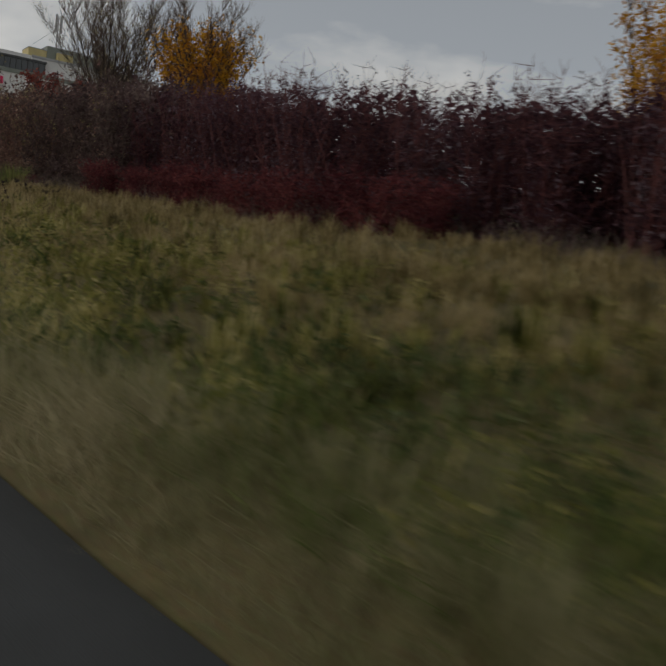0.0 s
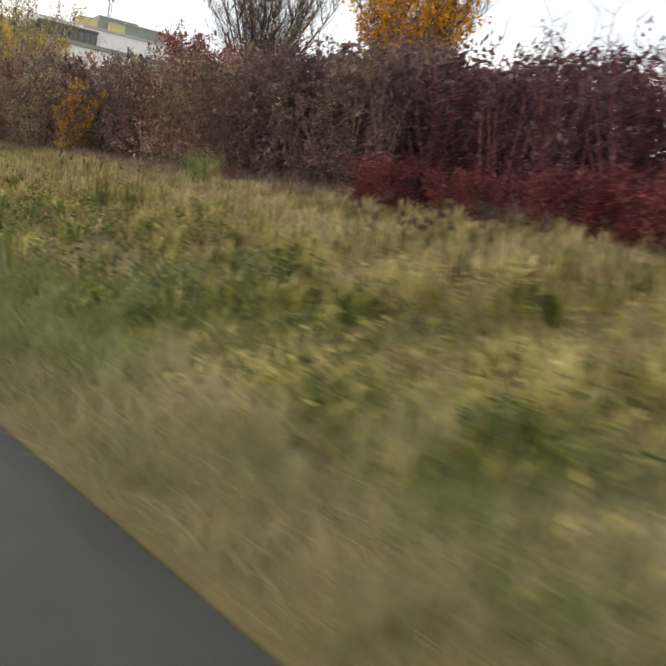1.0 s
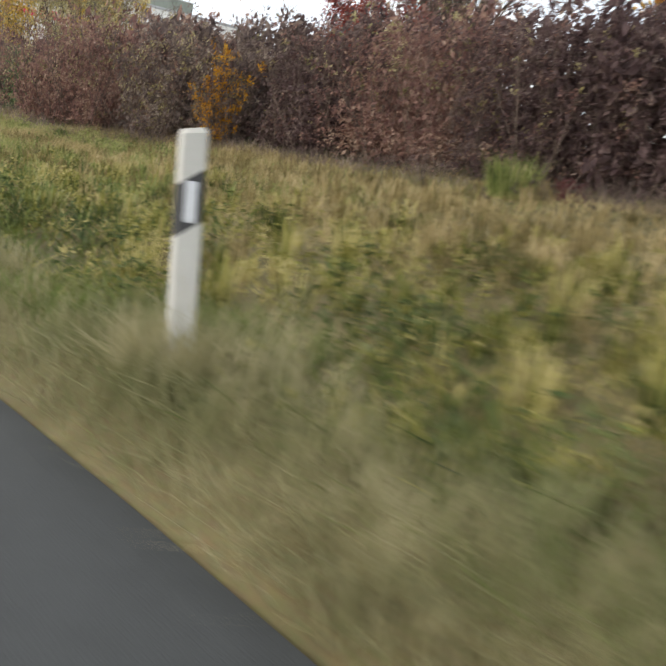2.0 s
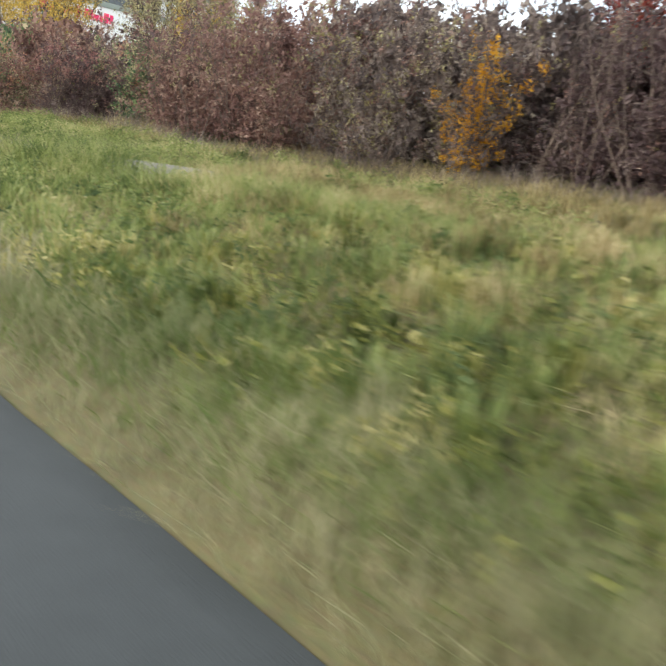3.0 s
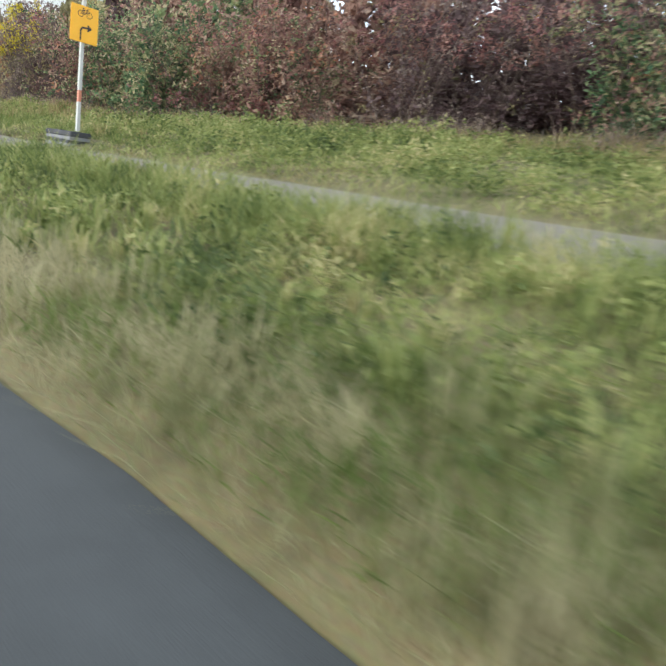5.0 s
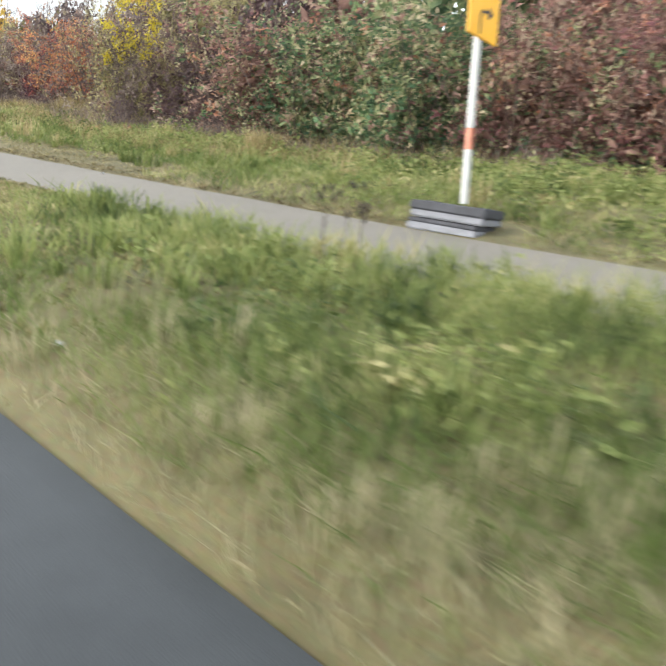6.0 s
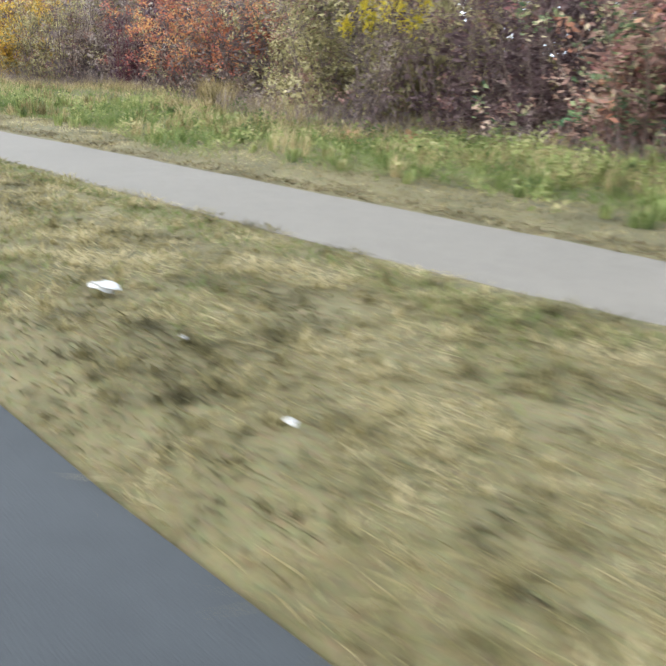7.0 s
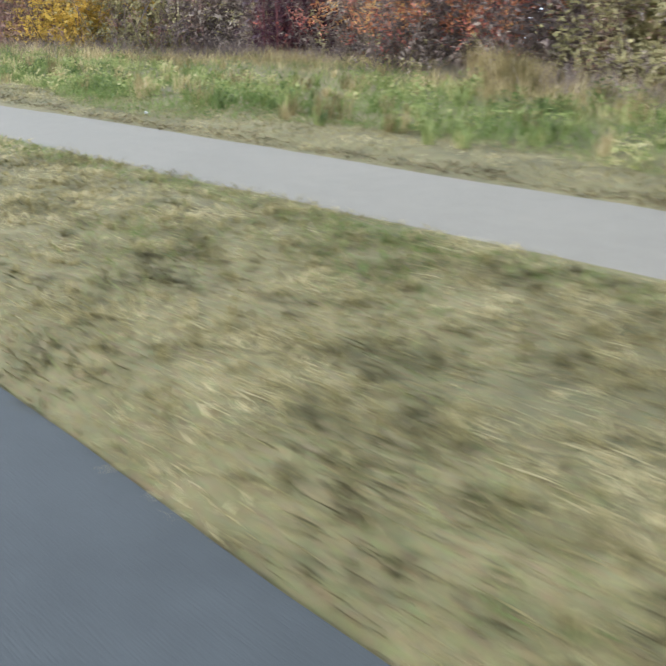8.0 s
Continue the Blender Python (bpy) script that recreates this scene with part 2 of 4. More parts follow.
LEAF = {
    "purple": leafy("purple_leaf", [(0.0, (0.031, 0.011, 0.018)), (0.45, (0.072, 0.027, 0.041)), (0.85, (0.117, 0.060, 0.078)), (1.0, (0.188, 0.145, 0.178))]),
    "lowred": leafy("dark_red_leaf", [(0.0, (0.068, 0.014, 0.020)), (0.5, (0.142, 0.031, 0.039)), (1.0, (0.236, 0.069, 0.069))]),
    "dusky": leafy("grey_brown_leaf", [(0.0, (0.086, 0.066, 0.064)), (0.5, (0.190, 0.143, 0.132)), (0.9, (0.30, 0.235, 0.20)), (1.0, (0.41, 0.34, 0.28))]),
    "russet": leafy("russet_leaf", [(0.0, (0.120, 0.066, 0.060)), (0.5, (0.240, 0.134, 0.116)), (0.9, (0.34, 0.208, 0.168)), (1.0, (0.43, 0.31, 0.24))]),
    "brown": leafy("brown_leaf", [(0.0, (0.115, 0.062, 0.052)), (0.5, (0.265, 0.152, 0.122)), (0.9, (0.39, 0.25, 0.19)), (1.0, (0.47, 0.35, 0.26))]),
    "yellow": leafy("orange_yellow_leaf", [(0.0, (0.38, 0.170, 0.014)), (0.5, (0.70, 0.345, 0.020)), (1.0, (0.80, 0.47, 0.05))], through_light=0.5),
    "lemon": leafy("lemon_yellow_leaf", [(0.0, (0.22, 0.19, 0.02)), (0.5, (0.50, 0.40, 0.03)), (1.0, (0.70, 0.58, 0.06))], through_light=0.45),
    "orange": leafy("orange_leaf", [(0.0, (0.26, 0.092, 0.050)), (0.5, (0.52, 0.215, 0.105)), (0.85, (0.66, 0.35, 0.145)), (1.0, (0.74, 0.49, 0.18))], through_light=0.45),
    "scarlet": leafy("scarlet_leaf", [(0.0, (0.190, 0.055, 0.050)), (0.5, (0.410, 0.130, 0.100)), (1.0, (0.60, 0.26, 0.17))]),
    "crimson": leafy("crimson_leaf", [(0.0, (0.120, 0.022, 0.020)), (0.5, (0.264, 0.048, 0.041)), (1.0, (0.408, 0.114, 0.078))]),
    "salmon": leafy("salmon_leaf", [(0.0, (0.31, 0.130, 0.080)), (0.5, (0.47, 0.225, 0.145)), (1.0, (0.58, 0.34, 0.22))], through_light=0.45),
    "olive": leafy("olive_leaf", [(0.0, (0.138, 0.124, 0.057)), (0.5, (0.297, 0.262, 0.124)), (1.0, (0.524, 0.462, 0.248))]),
    "green": leafy("green_leaf", [(0.0, (0.055, 0.092, 0.048)), (0.4, (0.140, 0.192, 0.092)), (0.7, (0.250, 0.300, 0.140)), (0.88, (0.42, 0.375, 0.20)), (1.0, (0.58, 0.48, 0.31))], patch=1.0, through_light=0.5, island=1.0),
    "plum": leafy("plum_brown_leaf", [(0.0, (0.053, 0.032, 0.034)), (0.5, (0.111, 0.069, 0.071)), (0.9, (0.170, 0.116, 0.111)), (1.0, (0.246, 0.184, 0.164))]),
    "deepgreen": leafy("deep_green_leaf", [(0.0, (0.055, 0.112, 0.060)), (0.6, (0.125, 0.215, 0.105)), (1.0, (0.29, 0.37, 0.17))], through_light=0.45),
    "pale": leafy("pale_straw_leaf", [(0.0, (0.18, 0.15, 0.06)), (0.5, (0.35, 0.30, 0.13)), (1.0, (0.54, 0.48, 0.28))], through_light=0.45),
    "rose": leafy("rose_brown_leaf", [(0.0, (0.17, 0.070, 0.075)), (0.5, (0.33, 0.150, 0.140)), (1.0, (0.48, 0.28, 0.23))]),
    "mustard": leafy("mustard_leaf", [(0.0, (0.225, 0.159, 0.033)), (0.5, (0.489, 0.330, 0.060)), (1.0, (0.714, 0.489, 0.106))], through_light=0.45),
}
G_DRY = leafy("dry_brown_grass", [(0.0, (0.113, 0.093, 0.037)), (0.35, (0.254, 0.201, 0.090)), (0.7, (0.379, 0.296, 0.149)), (1.0, (0.508, 0.412, 0.231))], patch=0.9, island=0.6, gain=3.4)
G_MIX = leafy("mixed_verge_grass", [(0.0, (0.051, 0.066, 0.016)), (0.4, (0.182, 0.190, 0.047)), (0.7, (0.330, 0.299, 0.090)), (1.0, (0.495, 0.429, 0.192))], patch=1.1, island=0.65, gain=4.4)
G_TAN = leafy("tan_seeding_grass", [(0.0, (0.190, 0.158, 0.066)), (0.5, (0.332, 0.268, 0.121)), (1.0, (0.446, 0.389, 0.220))], patch=1.1, island=0.6)
G_PALE = leafy("pale_roadside_grass", [(0.0, (0.197, 0.204, 0.095)), (0.5, (0.303, 0.281, 0.153)), (1.0, (0.434, 0.383, 0.238))], patch=1.1, island=0.4)
G_BAND = leafy("soft_green_verge_grass", [(0.0, (0.085, 0.125, 0.028)), (0.5, (0.150, 0.190, 0.055)), (1.0, (0.24, 0.25, 0.10))], patch=0.9, island=0.4)
G_GREEN = leafy("fresh_green_grass", [(0.0, (0.063, 0.088, 0.028)), (0.4, (0.186, 0.224, 0.070)), (0.75, (0.302, 0.322, 0.116)), (1.0, (0.45, 0.40, 0.20))], patch=0.9, island=0.55)
G_STRAW = leafy("short_straw_grass", [(0.0, (0.070, 0.060, 0.024)), (0.3, (0.195, 0.165, 0.070)), (0.7, (0.320, 0.265, 0.125)), (1.0, (0.46, 0.39, 0.22))], patch=1.7, island=0.7, gain=3.4)
G_THATCH = leafy("brown_thatch", [(0.0, (0.060, 0.045, 0.024)), (0.5, (0.130, 0.098, 0.052)), (1.0, (0.25, 0.20, 0.11))], patch=2.0)
G_WEED = leafy("dark_green_weed", [(0.0, (0.042, 0.066, 0.022)), (0.5, (0.092, 0.124, 0.042)), (1.0, (0.18, 0.20, 0.080))], patch=1.3, island=0.6)


# ---------------------------------------------------------------- mesh helpers
def mesh_object(name, bm, mat, parent=None, label="", smooth=False):
    me = bpy.data.meshes.new(name)
    bm.normal_update()
    bm.to_mesh(me)
    bm.free()
    for mm in (mat if isinstance(mat, (list, tuple)) else [mat]):
        me.materials.append(mm)
    if smooth:
        me.polygons.foreach_set("use_smooth", [True] * len(me.polygons))
    ob = new(name, me)
    if parent is not None:
        ob.parent = parent
    if label:
        ob["label"] = label
    return ob


part = mesh_object


def array_mesh(name, verts, loops, sizes, mat):
    """A mesh from whole numpy arrays: corner places, corners face by face, corners a face."""
    me = bpy.data.meshes.new(name)
    me.vertices.add(len(verts))
    me.vertices.foreach_set("co", np.ascontiguousarray(verts, np.float32).ravel())
    me.loops.add(len(loops))
    me.loops.foreach_set("vertex_index", np.ascontiguousarray(loops, np.int32))
    me.polygons.add(len(sizes))
    starts = np.concatenate([[0], np.cumsum(sizes)[:-1]]).astype(np.int32)
    me.polygons.foreach_set("loop_start", starts)
    me.update(calc_edges=True)
    me.materials.append(mat)
    return me


def box(bm, x0, x1, y0, y1, z0, z1, bevel=0.0):
    m = Matrix.Translation(((x0 + x1) / 2, (y0 + y1) / 2, (z0 + z1) / 2)) @ Matrix.Diagonal((x1 - x0, y1 - y0, z1 - z0, 1))
    made = bmesh.ops.create_cube(bm, size=1, matrix=m)["verts"]
    if bevel:
        edges = list({e for v in made for e in v.link_edges})
        bmesh.ops.bevel(bm, geom=edges, offset=bevel, segments=2, affect="EDGES", clamp_overlap=True)
    return made


def thing(name, label, category, group="", kind="", m=None):
    e = new(name)
    e.empty_display_size = 0.2
    if m is not None:
        e.matrix_world = m
    return tagged(e, label, category, group, kind)


# ---------------------------------------------------------------- ground, road, path
PATH_Y = [26, 34, 38, 42, 46, 50, 54, 58, 64, 72, 84, 120]
PATH_FAR = [7.69, 7.05, 6.66, 6.39, 6.05, 5.67, 5.35, 5.11, 5.00, 5.03, 4.86, 4.80]
PATH_NEAR = [6.36, 5.74, 5.37, 5.10, 4.76, 4.40, 4.09, 3.85, 3.70, 3.69, 3.54, 3.48]
ROAD_EDGE = 1.20


def bank_z(x):
    """The bank: the verge climbs from the road to a level field behind the hedge."""
    return np.interp(x, [-12, ROAD_EDGE, 1.5, 22.0], [0.0, 0.06, 0.246, 3.86])


def ground_z(x, y):
    x, y = np.asarray(x, float), np.asarray(y, float)
    z = 0.05 * np.sin(x * 0.9 + 0.35 * y) * np.cos(y * 0.31 + 0.5) + 0.03 * np.sin(2.1 * x - 0.8 * y)
    fade = np.clip((x - ROAD_EDGE - 0.1) / 1.2, 0, 1)
    on_path = np.clip(1 - np.maximum(np.interp(y, PATH_Y, PATH_NEAR) - x, x - np.interp(y, PATH_Y, PATH_FAR)) / 0.5, 0, 1) * np.clip((y - 34.5) / 2.5, 0, 1)
    s = np.clip((x - 3.0) / 8.0, 0, 1)
    fall = -0.55 * s * s * (3 - 2 * s) * np.clip((50 - y) / 10, 0, 1)
    return bank_z(x) + (z + fall) * fade * (1 - on_path) - 0.03 * on_path


def build_ground():
    xs = np.concatenate([[-3000, -400, -90, -30, -12], np.arange(-8, 1.0, 1.5), [1.0, 1.2], np.arange(1.5, 26.01, 0.4), [30, 40, 70, 150, 500, 3000]])
    ys = np.concatenate([[-3000, -400, -90, -30], np.arange(-12, 112.01, 0.6), [125, 150, 220, 500, 3000]])
    X, Y = np.meshgrid(xs, ys)
    Z = bank_z(X) + (ground_z(X, Y) - bank_z(X)) * (np.abs(Y - 50) < 80)
    V = np.stack([X, Y, Z], -1).reshape(-1, 3)
    nx, ny = len(xs), len(ys)
    i, j = np.meshgrid(np.arange(nx - 1), np.arange(ny - 1))
    a = (j * nx + i).ravel()
    loops = np.stack([a, a + 1, a + nx + 1, a + nx], -1).ravel()
    ob = new("ground", array_mesh("ground", V, loops, np.full(len(a), 4), M_SOIL))
    ob.data.polygons.foreach_set("use_smooth", [True] * len(a))
    tagged(ob, "brown earth and thatch under the grass verge", "ground", kind="structure")


def ribbon(name, mat, ys, left, right, top, thick, label, category, crown=0.0, wobble=0.0, banked=False):
    bm = bmesh.new()
    rows = []
    for k, (y, a, b) in enumerate(zip(ys, left, right)):
        wa, wb = wobble * noise.noise((y * 1.7, 3.1, 0)), wobble * noise.noise((y * 1.7, 9.4, 0))
        cols = []
        for s in (0, 0.02, 0.25, 0.5, 0.75, 0.98, 1):
            x = a + wa + (b + wb - a - wa) * s
            z = top + crown * (1 - (2 * s - 1) ** 2) - (0.006 if s in (0, 1) else 0) + (float(bank_z(x)) if banked else 0)
            cols.append(bm.verts.new((x, y, z)))
        cols.append(bm.verts.new((b + wb, y, cols[-1].co.z - thick)))
        cols.insert(0, bm.verts.new((a + wa, y, cols[0].co.z - thick)))
        rows.append(cols)
    for r, q in zip(rows, rows[1:]):
        for k in range(len(r) - 1):
            bm.faces.new((r[k], r[k + 1], q[k + 1], q[k]))
    ob = mesh_object(name, bm, mat)
    tagged(ob, label, category, kind="structure")
    return ob


build_ground()
ry = np.arange(-40, 200.1, 1.0)
ribbon("road", M_ROAD, ry, np.full(len(ry), -5.6), np.full(len(ry), ROAD_EDGE), 0.10, 0.3, "dark grey asphalt country road beside the grass verge", "road", 0.03, 0.05)
py = np.arange(36.6, 120.1, 0.6)
ribbon("foot_and_cycle_path", M_PATH, py, np.interp(py, PATH_Y, PATH_NEAR), np.interp(py, PATH_Y, PATH_FAR), -0.025, 0.12,
       "light grey asphalt foot and cycle path along the verge", "path", 0.012, 0.05, True)


# ---------------------------------------------------------------- grass
rng = np.random.default_rng(7)


def blades(name, x, y, h, w, mat, bend, label, flat=1.0):
    """Grass blades, four corners each, bent over at random; flat below 1 presses them down."""
    n = len(x)
    z = ground_z(x, y) - 0.01
    a, d = rng.uniform(0, 2 * np.pi, n), rng.uniform(0, 2 * np.pi, n)
    b = h * rng.uniform(0.15, 1.0, n) * bend
    ox, oy = np.cos(a) * w / 2, np.sin(a) * w / 2
    dx, dy = np.cos(d) * b, np.sin(d) * b
    top = h * np.sqrt(np.clip(1 - (b / h) ** 2 * 0.5, 0.2, 1)) * flat
    V = np.empty((n, 4, 3), np.float32)
    V[:, 0] = np.stack([x, y, z], -1)
    V[:, 1] = np.stack([x + ox + dx * 0.30, y + oy + dy * 0.30, z + top * 0.52], -1)
    V[:, 2] = np.stack([x - ox + dx * 0.30, y - oy + dy * 0.30, z + top * 0.52], -1)
    V[:, 3] = np.stack([x + dx, y + dy, z + top], -1)
    loops = (np.arange(n)[:, None] * 4 + np.array([0, 1, 2, 2, 1, 3])[None]).ravel()
    ob = new(name, array_mesh(name, V.reshape(-1, 3), loops, np.full(2 * n, 3), mat))
    return tagged(ob, label, "grass", kind="stuff")


def clumped(x, y, scale, keep, seed):
    """True where a soft random field is above a threshold: tufts and gaps."""
    f = (np.sin(x * scale + seed) * np.cos(y * scale * 0.83 - seed * 1.7) + np.sin(x * scale * 2.3 - y * scale * 1.9 + seed * 3.1) * 0.6
         + np.sin(x * scale * 0.41 + y * scale * 0.57 + seed) * 0.8)
    return f + rng.normal(0, 0.55, len(x)) > keep


HEDGE_Y = [-10, 4, 9, 14, 20, 27, 34, 37.5, 39.5, 42, 45, 50, 53, 56, 58.5, 61, 66, 70, 73, 76, 79, 82, 86, 92, 110]
HEDGE_X = [9.80, 9.85, 10.08, 10.42, 11.04, 11.53, 12.03, 12.52, 12.52, 11.24, 10.15, 10.45, 11.04, 10.06, 8.87, 8.28, 8.09, 8.87, 8.97, 10.45, 11.34, 12.03, 11.24, 10.45, 10.06]


def scatter(n, x0, x1, y0, y1):
    return rng.uniform(x0, x1, n), rng.uniform(y0, y1, n)


def off_path(x, y, m=0.03):
    """Outside the path, and clear of the sign's base plates."""
    clear = (np.abs(x - 5.30) > 0.46) | (np.abs(y - 58.0) > 0.55)
    return clear & beside(x, y, m)


def beside(x, y, m):
    return (y < 36.5) | (x < np.interp(y, PATH_Y, PATH_NEAR) - m) | (x > np.interp(y, PATH_Y, PATH_FAR) + m)


def past_path(x, y):
    return x > np.interp(y, PATH_Y, PATH_FAR)


def before_hedge(x, y, m=0.8):
    return x < np.interp(y, HEDGE_Y, HEDGE_X) + m


def lumps(x, y, scale, seed):
    """A soft field between 0 and 1: tussocks and hollows."""
    f = np.sin(x * scale + seed + 1.3 * np.sin(y * scale * 0.7)) * np.cos(y * scale * 0.9 - seed + 1.1 * np.sin(x * scale * 0.6)) + 0.5 * np.sin(2.3 * scale * (x + 0.6 * y) + seed)
    return np.clip(0.5 + 0.42 * f, 0, 1)


def grass_all():
    def r(a, b):
        return rng.uniform(a, b, len(x))

    def chance(p):
        return rng.uniform(0, 1, len(x)) < p

    # dry meadow before the path comes into sight
    for n, x0, x1, w in ((52000, 2.3, 6.0, 0.009), (40000, 6.0, 13.2, 0.016)):
        x, y = scatter(n, x0, x1, -2, 45)
        k = before_hedge(x, y, 0.9) & off_path(x, y) & chance(np.clip((45 - y) / 9, 0, 1)) & chance(np.clip(0.45 + (x - 2.3) / 5, 0, 1))
        x, y = x[k], y[k]
        blades("dry_meadow_grass", x, y, r(0.12, 0.30) * (0.5 + 0.8 * lumps(x, y, 2.4, 1.0)), r(0.7, 1.3) * w, G_DRY, 1.4, "tall dry brown meadow grass on the verge", 0.85)
    x, y = scatter(90000, 1.8, 8.0, -2, 44)
    k = clumped(x, y, 1.2, -0.1, 4.0) & off_path(x, y) & chance(np.clip(1.15 - (x - 1.8) / 3.2, 0.08, 1))
    x, y = x[k], y[k]
    blades("green_verge_weeds", x, y, r(0.10, 0.26) * (0.5 + 0.9 * lumps(x, y, 4.0, 4.0)), r(0.010, 0.022), G_MIX, 1.3, "green and yellowish weeds among the verge grass", 0.9)
    x, y = scatter(26000, 1.8, 3.4, -2, 60)
    k = clumped(x, y, 1.9, 1.1, 2.2) & off_path(x, y)
    x, y = x[k], y[k]
    blades("dark_weed_clumps", x, y, r(0.10, 0.28), r(0.018, 0.034), G_WEED, 1.3, "dark green broad-leaved weed clumps on the verge")
    x, y = scatter(6000, 4.6, 7.2, 34.5, 37.8)
    blades("path_end_grass", x, y, r(0.18, 0.40), r(0.009, 0.016), G_DRY, 1.1, "dry grass where the path is overgrown")
    # pale fringe along the carriageway, then a softer green band
    x, y = scatter(66000, ROAD_EDGE + 0.05, 2.05, -1, 59)
    k = chance(np.clip((59 - y) / 3, 0, 1)) & chance(np.interp(y, [26, 33], [1.0, 0.55])) & chance(np.clip((2.05 - x) / 0.4, 0, 1))
    x, y = x[k], y[k]
    blades("roadside_grass", x, y, r(0.12, 0.34) * (0.45 + 0.75 * lumps(x, y, 2.0, 6.0)) * np.clip((x - 0.85) / 0.4, 0.35, 1) * (1 + 1.5 * np.exp(-((y - 22.1) / 0.8) ** 2)), r(0.004, 0.009), G_PALE, 1.25,
           "pale soft grass fringe along the road edge", 0.9)
    x, y = scatter(58000, 1.35, 2.5, -1, 59)
    k = clumped(x, y, 1.4, -0.3, 6.6) & ((x > 1.5) | (chance(np.clip((y - 26) / 6, 0, 0.8)) & (y < 58)))
    x, y = x[k], y[k]
    blades("green_roadside_grass", x, y, r(0.12, 0.30) * (0.5 + 0.8 * lumps(x, y, 2.2, 2.0)), r(0.006, 0.013), G_BAND, 1.3, "soft green grass band behind the pale fringe", 0.9)
    # lush green stretch
    x, y = scatter(100000, 2.0, 12.0, 25, 63)
    k = before_hedge(x, y) & off_path(x, y) & chance(np.clip((y - 25) / 11, 0, 1)) & (past_path(x, y) | chance(np.clip((62.3 - y) / 2, 0, 1))) & clumped(x, y, 1.2, -1.0, 8.0)
    x, y = x[k], y[k]
    near = ~past_path(x, y)
    blades("green_meadow_grass", x, y, r(0.12, 0.32) * np.where(near, 1.1, 0.72) * (0.5 + 0.9 * lumps(x, y, 3.2, 8.0)), r(0.009, 0.018), G_GREEN, 1.4,
           "fresh green meadow grass on both sides of the path", 0.9)
    # overgrown near edge of the path
    x, y = scatter(62000, 2.8, 6.2, 33, 62.5)
    edge = np.interp(y, PATH_Y, PATH_NEAR)
    k = (x < edge + 0.03) & (x > edge - 1.0)
    x, y = x[k], y[k]
    tall = np.interp(y, [33, 37.3, 37.7, 38.8, 39.3, 41, 43, 46, 47.5, 50, 55, 57.5, 59.5, 61, 62.5], [0.56, 0.56, 0.50, 0.44, 0.68, 0.62, 0.48, 0.44, 0.54, 0.52, 0.46, 0.36, 0.26, 0.14, 0.05])
    blades("path_edge_grass", x, y, tall * r(0.45, 1.0) * (0.6 + 0.6 * lumps(x, y, 1.6, 3.0)), r(0.008, 0.016), G_GREEN, 1.0, "overgrown green and yellow grass along the path edge")
    # short dry grass between road and path
    x, y = scatter(130000, ROAD_EDGE + 0.03, 3.8, 57, 88)
    k = off_path(x, y, -0.05) & ~past_path(x, y) & chance(np.clip((y - 57) / 5, 0, 1)) & chance(np.clip((86 - y) / 14, 0.25, 1))
    x, y = x[k], y[k]
    blades("short_dry_grass", x, y, r(0.05, 0.12) * (0.5 + 0.8 * lumps(x, y, 5.0, 3.0)), r(0.007, 0.014), G_STRAW, 2.2, "short straw-coloured grass between road and path", 0.62)
    x, y = scatter(30000, ROAD_EDGE + 0.1, 3.5, 57, 76)
    k = clumped(x, y, 1.6, 1.2, 9.0) & off_path(x, y)
    x, y = x[k], y[k]
    blades("green_turf_patches", x, y, r(0.05, 0.13), r(0.005, 0.011), G_BAND, 1.6, "dull green patches in the short dry grass", 0.75)
    x, y = scatter(30000, 2.2, 3.6, 60, 94)
    k = (x > np.interp(y, PATH_Y, PATH_NEAR) - 0.30 - 0.3 * lumps(x, y, 1.5, 2.0)) & off_path(x, y, -0.09)
    x, y = x[k], y[k]
    blades("green_path_fringe", x, y, r(0.04, 0.10), r(0.006, 0.011), G_BAND, 1.3, "greener grass fringe along the path", 0.8)
    x, y = scatter(60000, 8.0, 13.4, -2, 96)
    off = x - np.interp(y, HEDGE_Y, HEDGE_X)
    k = (off > -0.6) & (off < 0.9) & clumped(x, y, 0.9, -0.9, 3.3)
    x, y = x[k], y[k]
    blades("hedge_foot_brush", x, y, r(0.25, 0.70) * (0.5 + 0.7 * lumps(x, y, 1.3, 2.0)), r(0.006, 0.012), LEAF["dusky"], 1.1, "brown dry brush at the foot of the hedge")
    # mown strip, then long grass, behind the path
    x, y = scatter(60000, 4.6, 6.6, 52, 95)
    k = past_path(x, y) & off_path(x, y, -0.05) & clumped(x, y, 2.4, -1.2, 5.0)
    x, y = x[k], y[k]
    blades("mown_straw_strip", x, y, r(0.04, 0.10), r(0.006, 0.012), G_STRAW, 1.7, "mown straw-coloured strip beside the path", 0.7)
    x, y = scatter(36000, 4.6, 5.5, 58, 90)
    d = x - np.interp(y, PATH_Y, PATH_FAR)
    k = (d > 0.0) & (d < 0.10 + 0.28 * lumps(x, y, 3.0, 1.0))
    x, y = x[k], y[k]
    blades("brown_clippings", x, y, r(0.04, 0.10), r(0.010, 0.022), G_THATCH, 2.2, "dark brown mown clippings along the path edge", 0.5)
    x, y = scatter(120000, 5.3, 12.8, 58, 100)
    k = before_hedge(x, y, 0.9) & (x > 5.7 + 0.5 * np.sin(y * 0.7)) & clumped(x, y, 1.1, -1.1, 9.0) & chance(np.clip(1.2 - (x - 6) / 4, 0.3, 1))
    x, y = x[k], y[k]
    blades("long_green_grass", x, y, r(0.10, 0.30) * (0.3 + 1.0 * lumps(x, y, 1.9, 5.0)), r(0.009, 0.018), G_BAND, 1.4, "long green grass below the hedge", 0.85)
    x, y = scatter(85000, 6.0, 13.0, 34, 100)
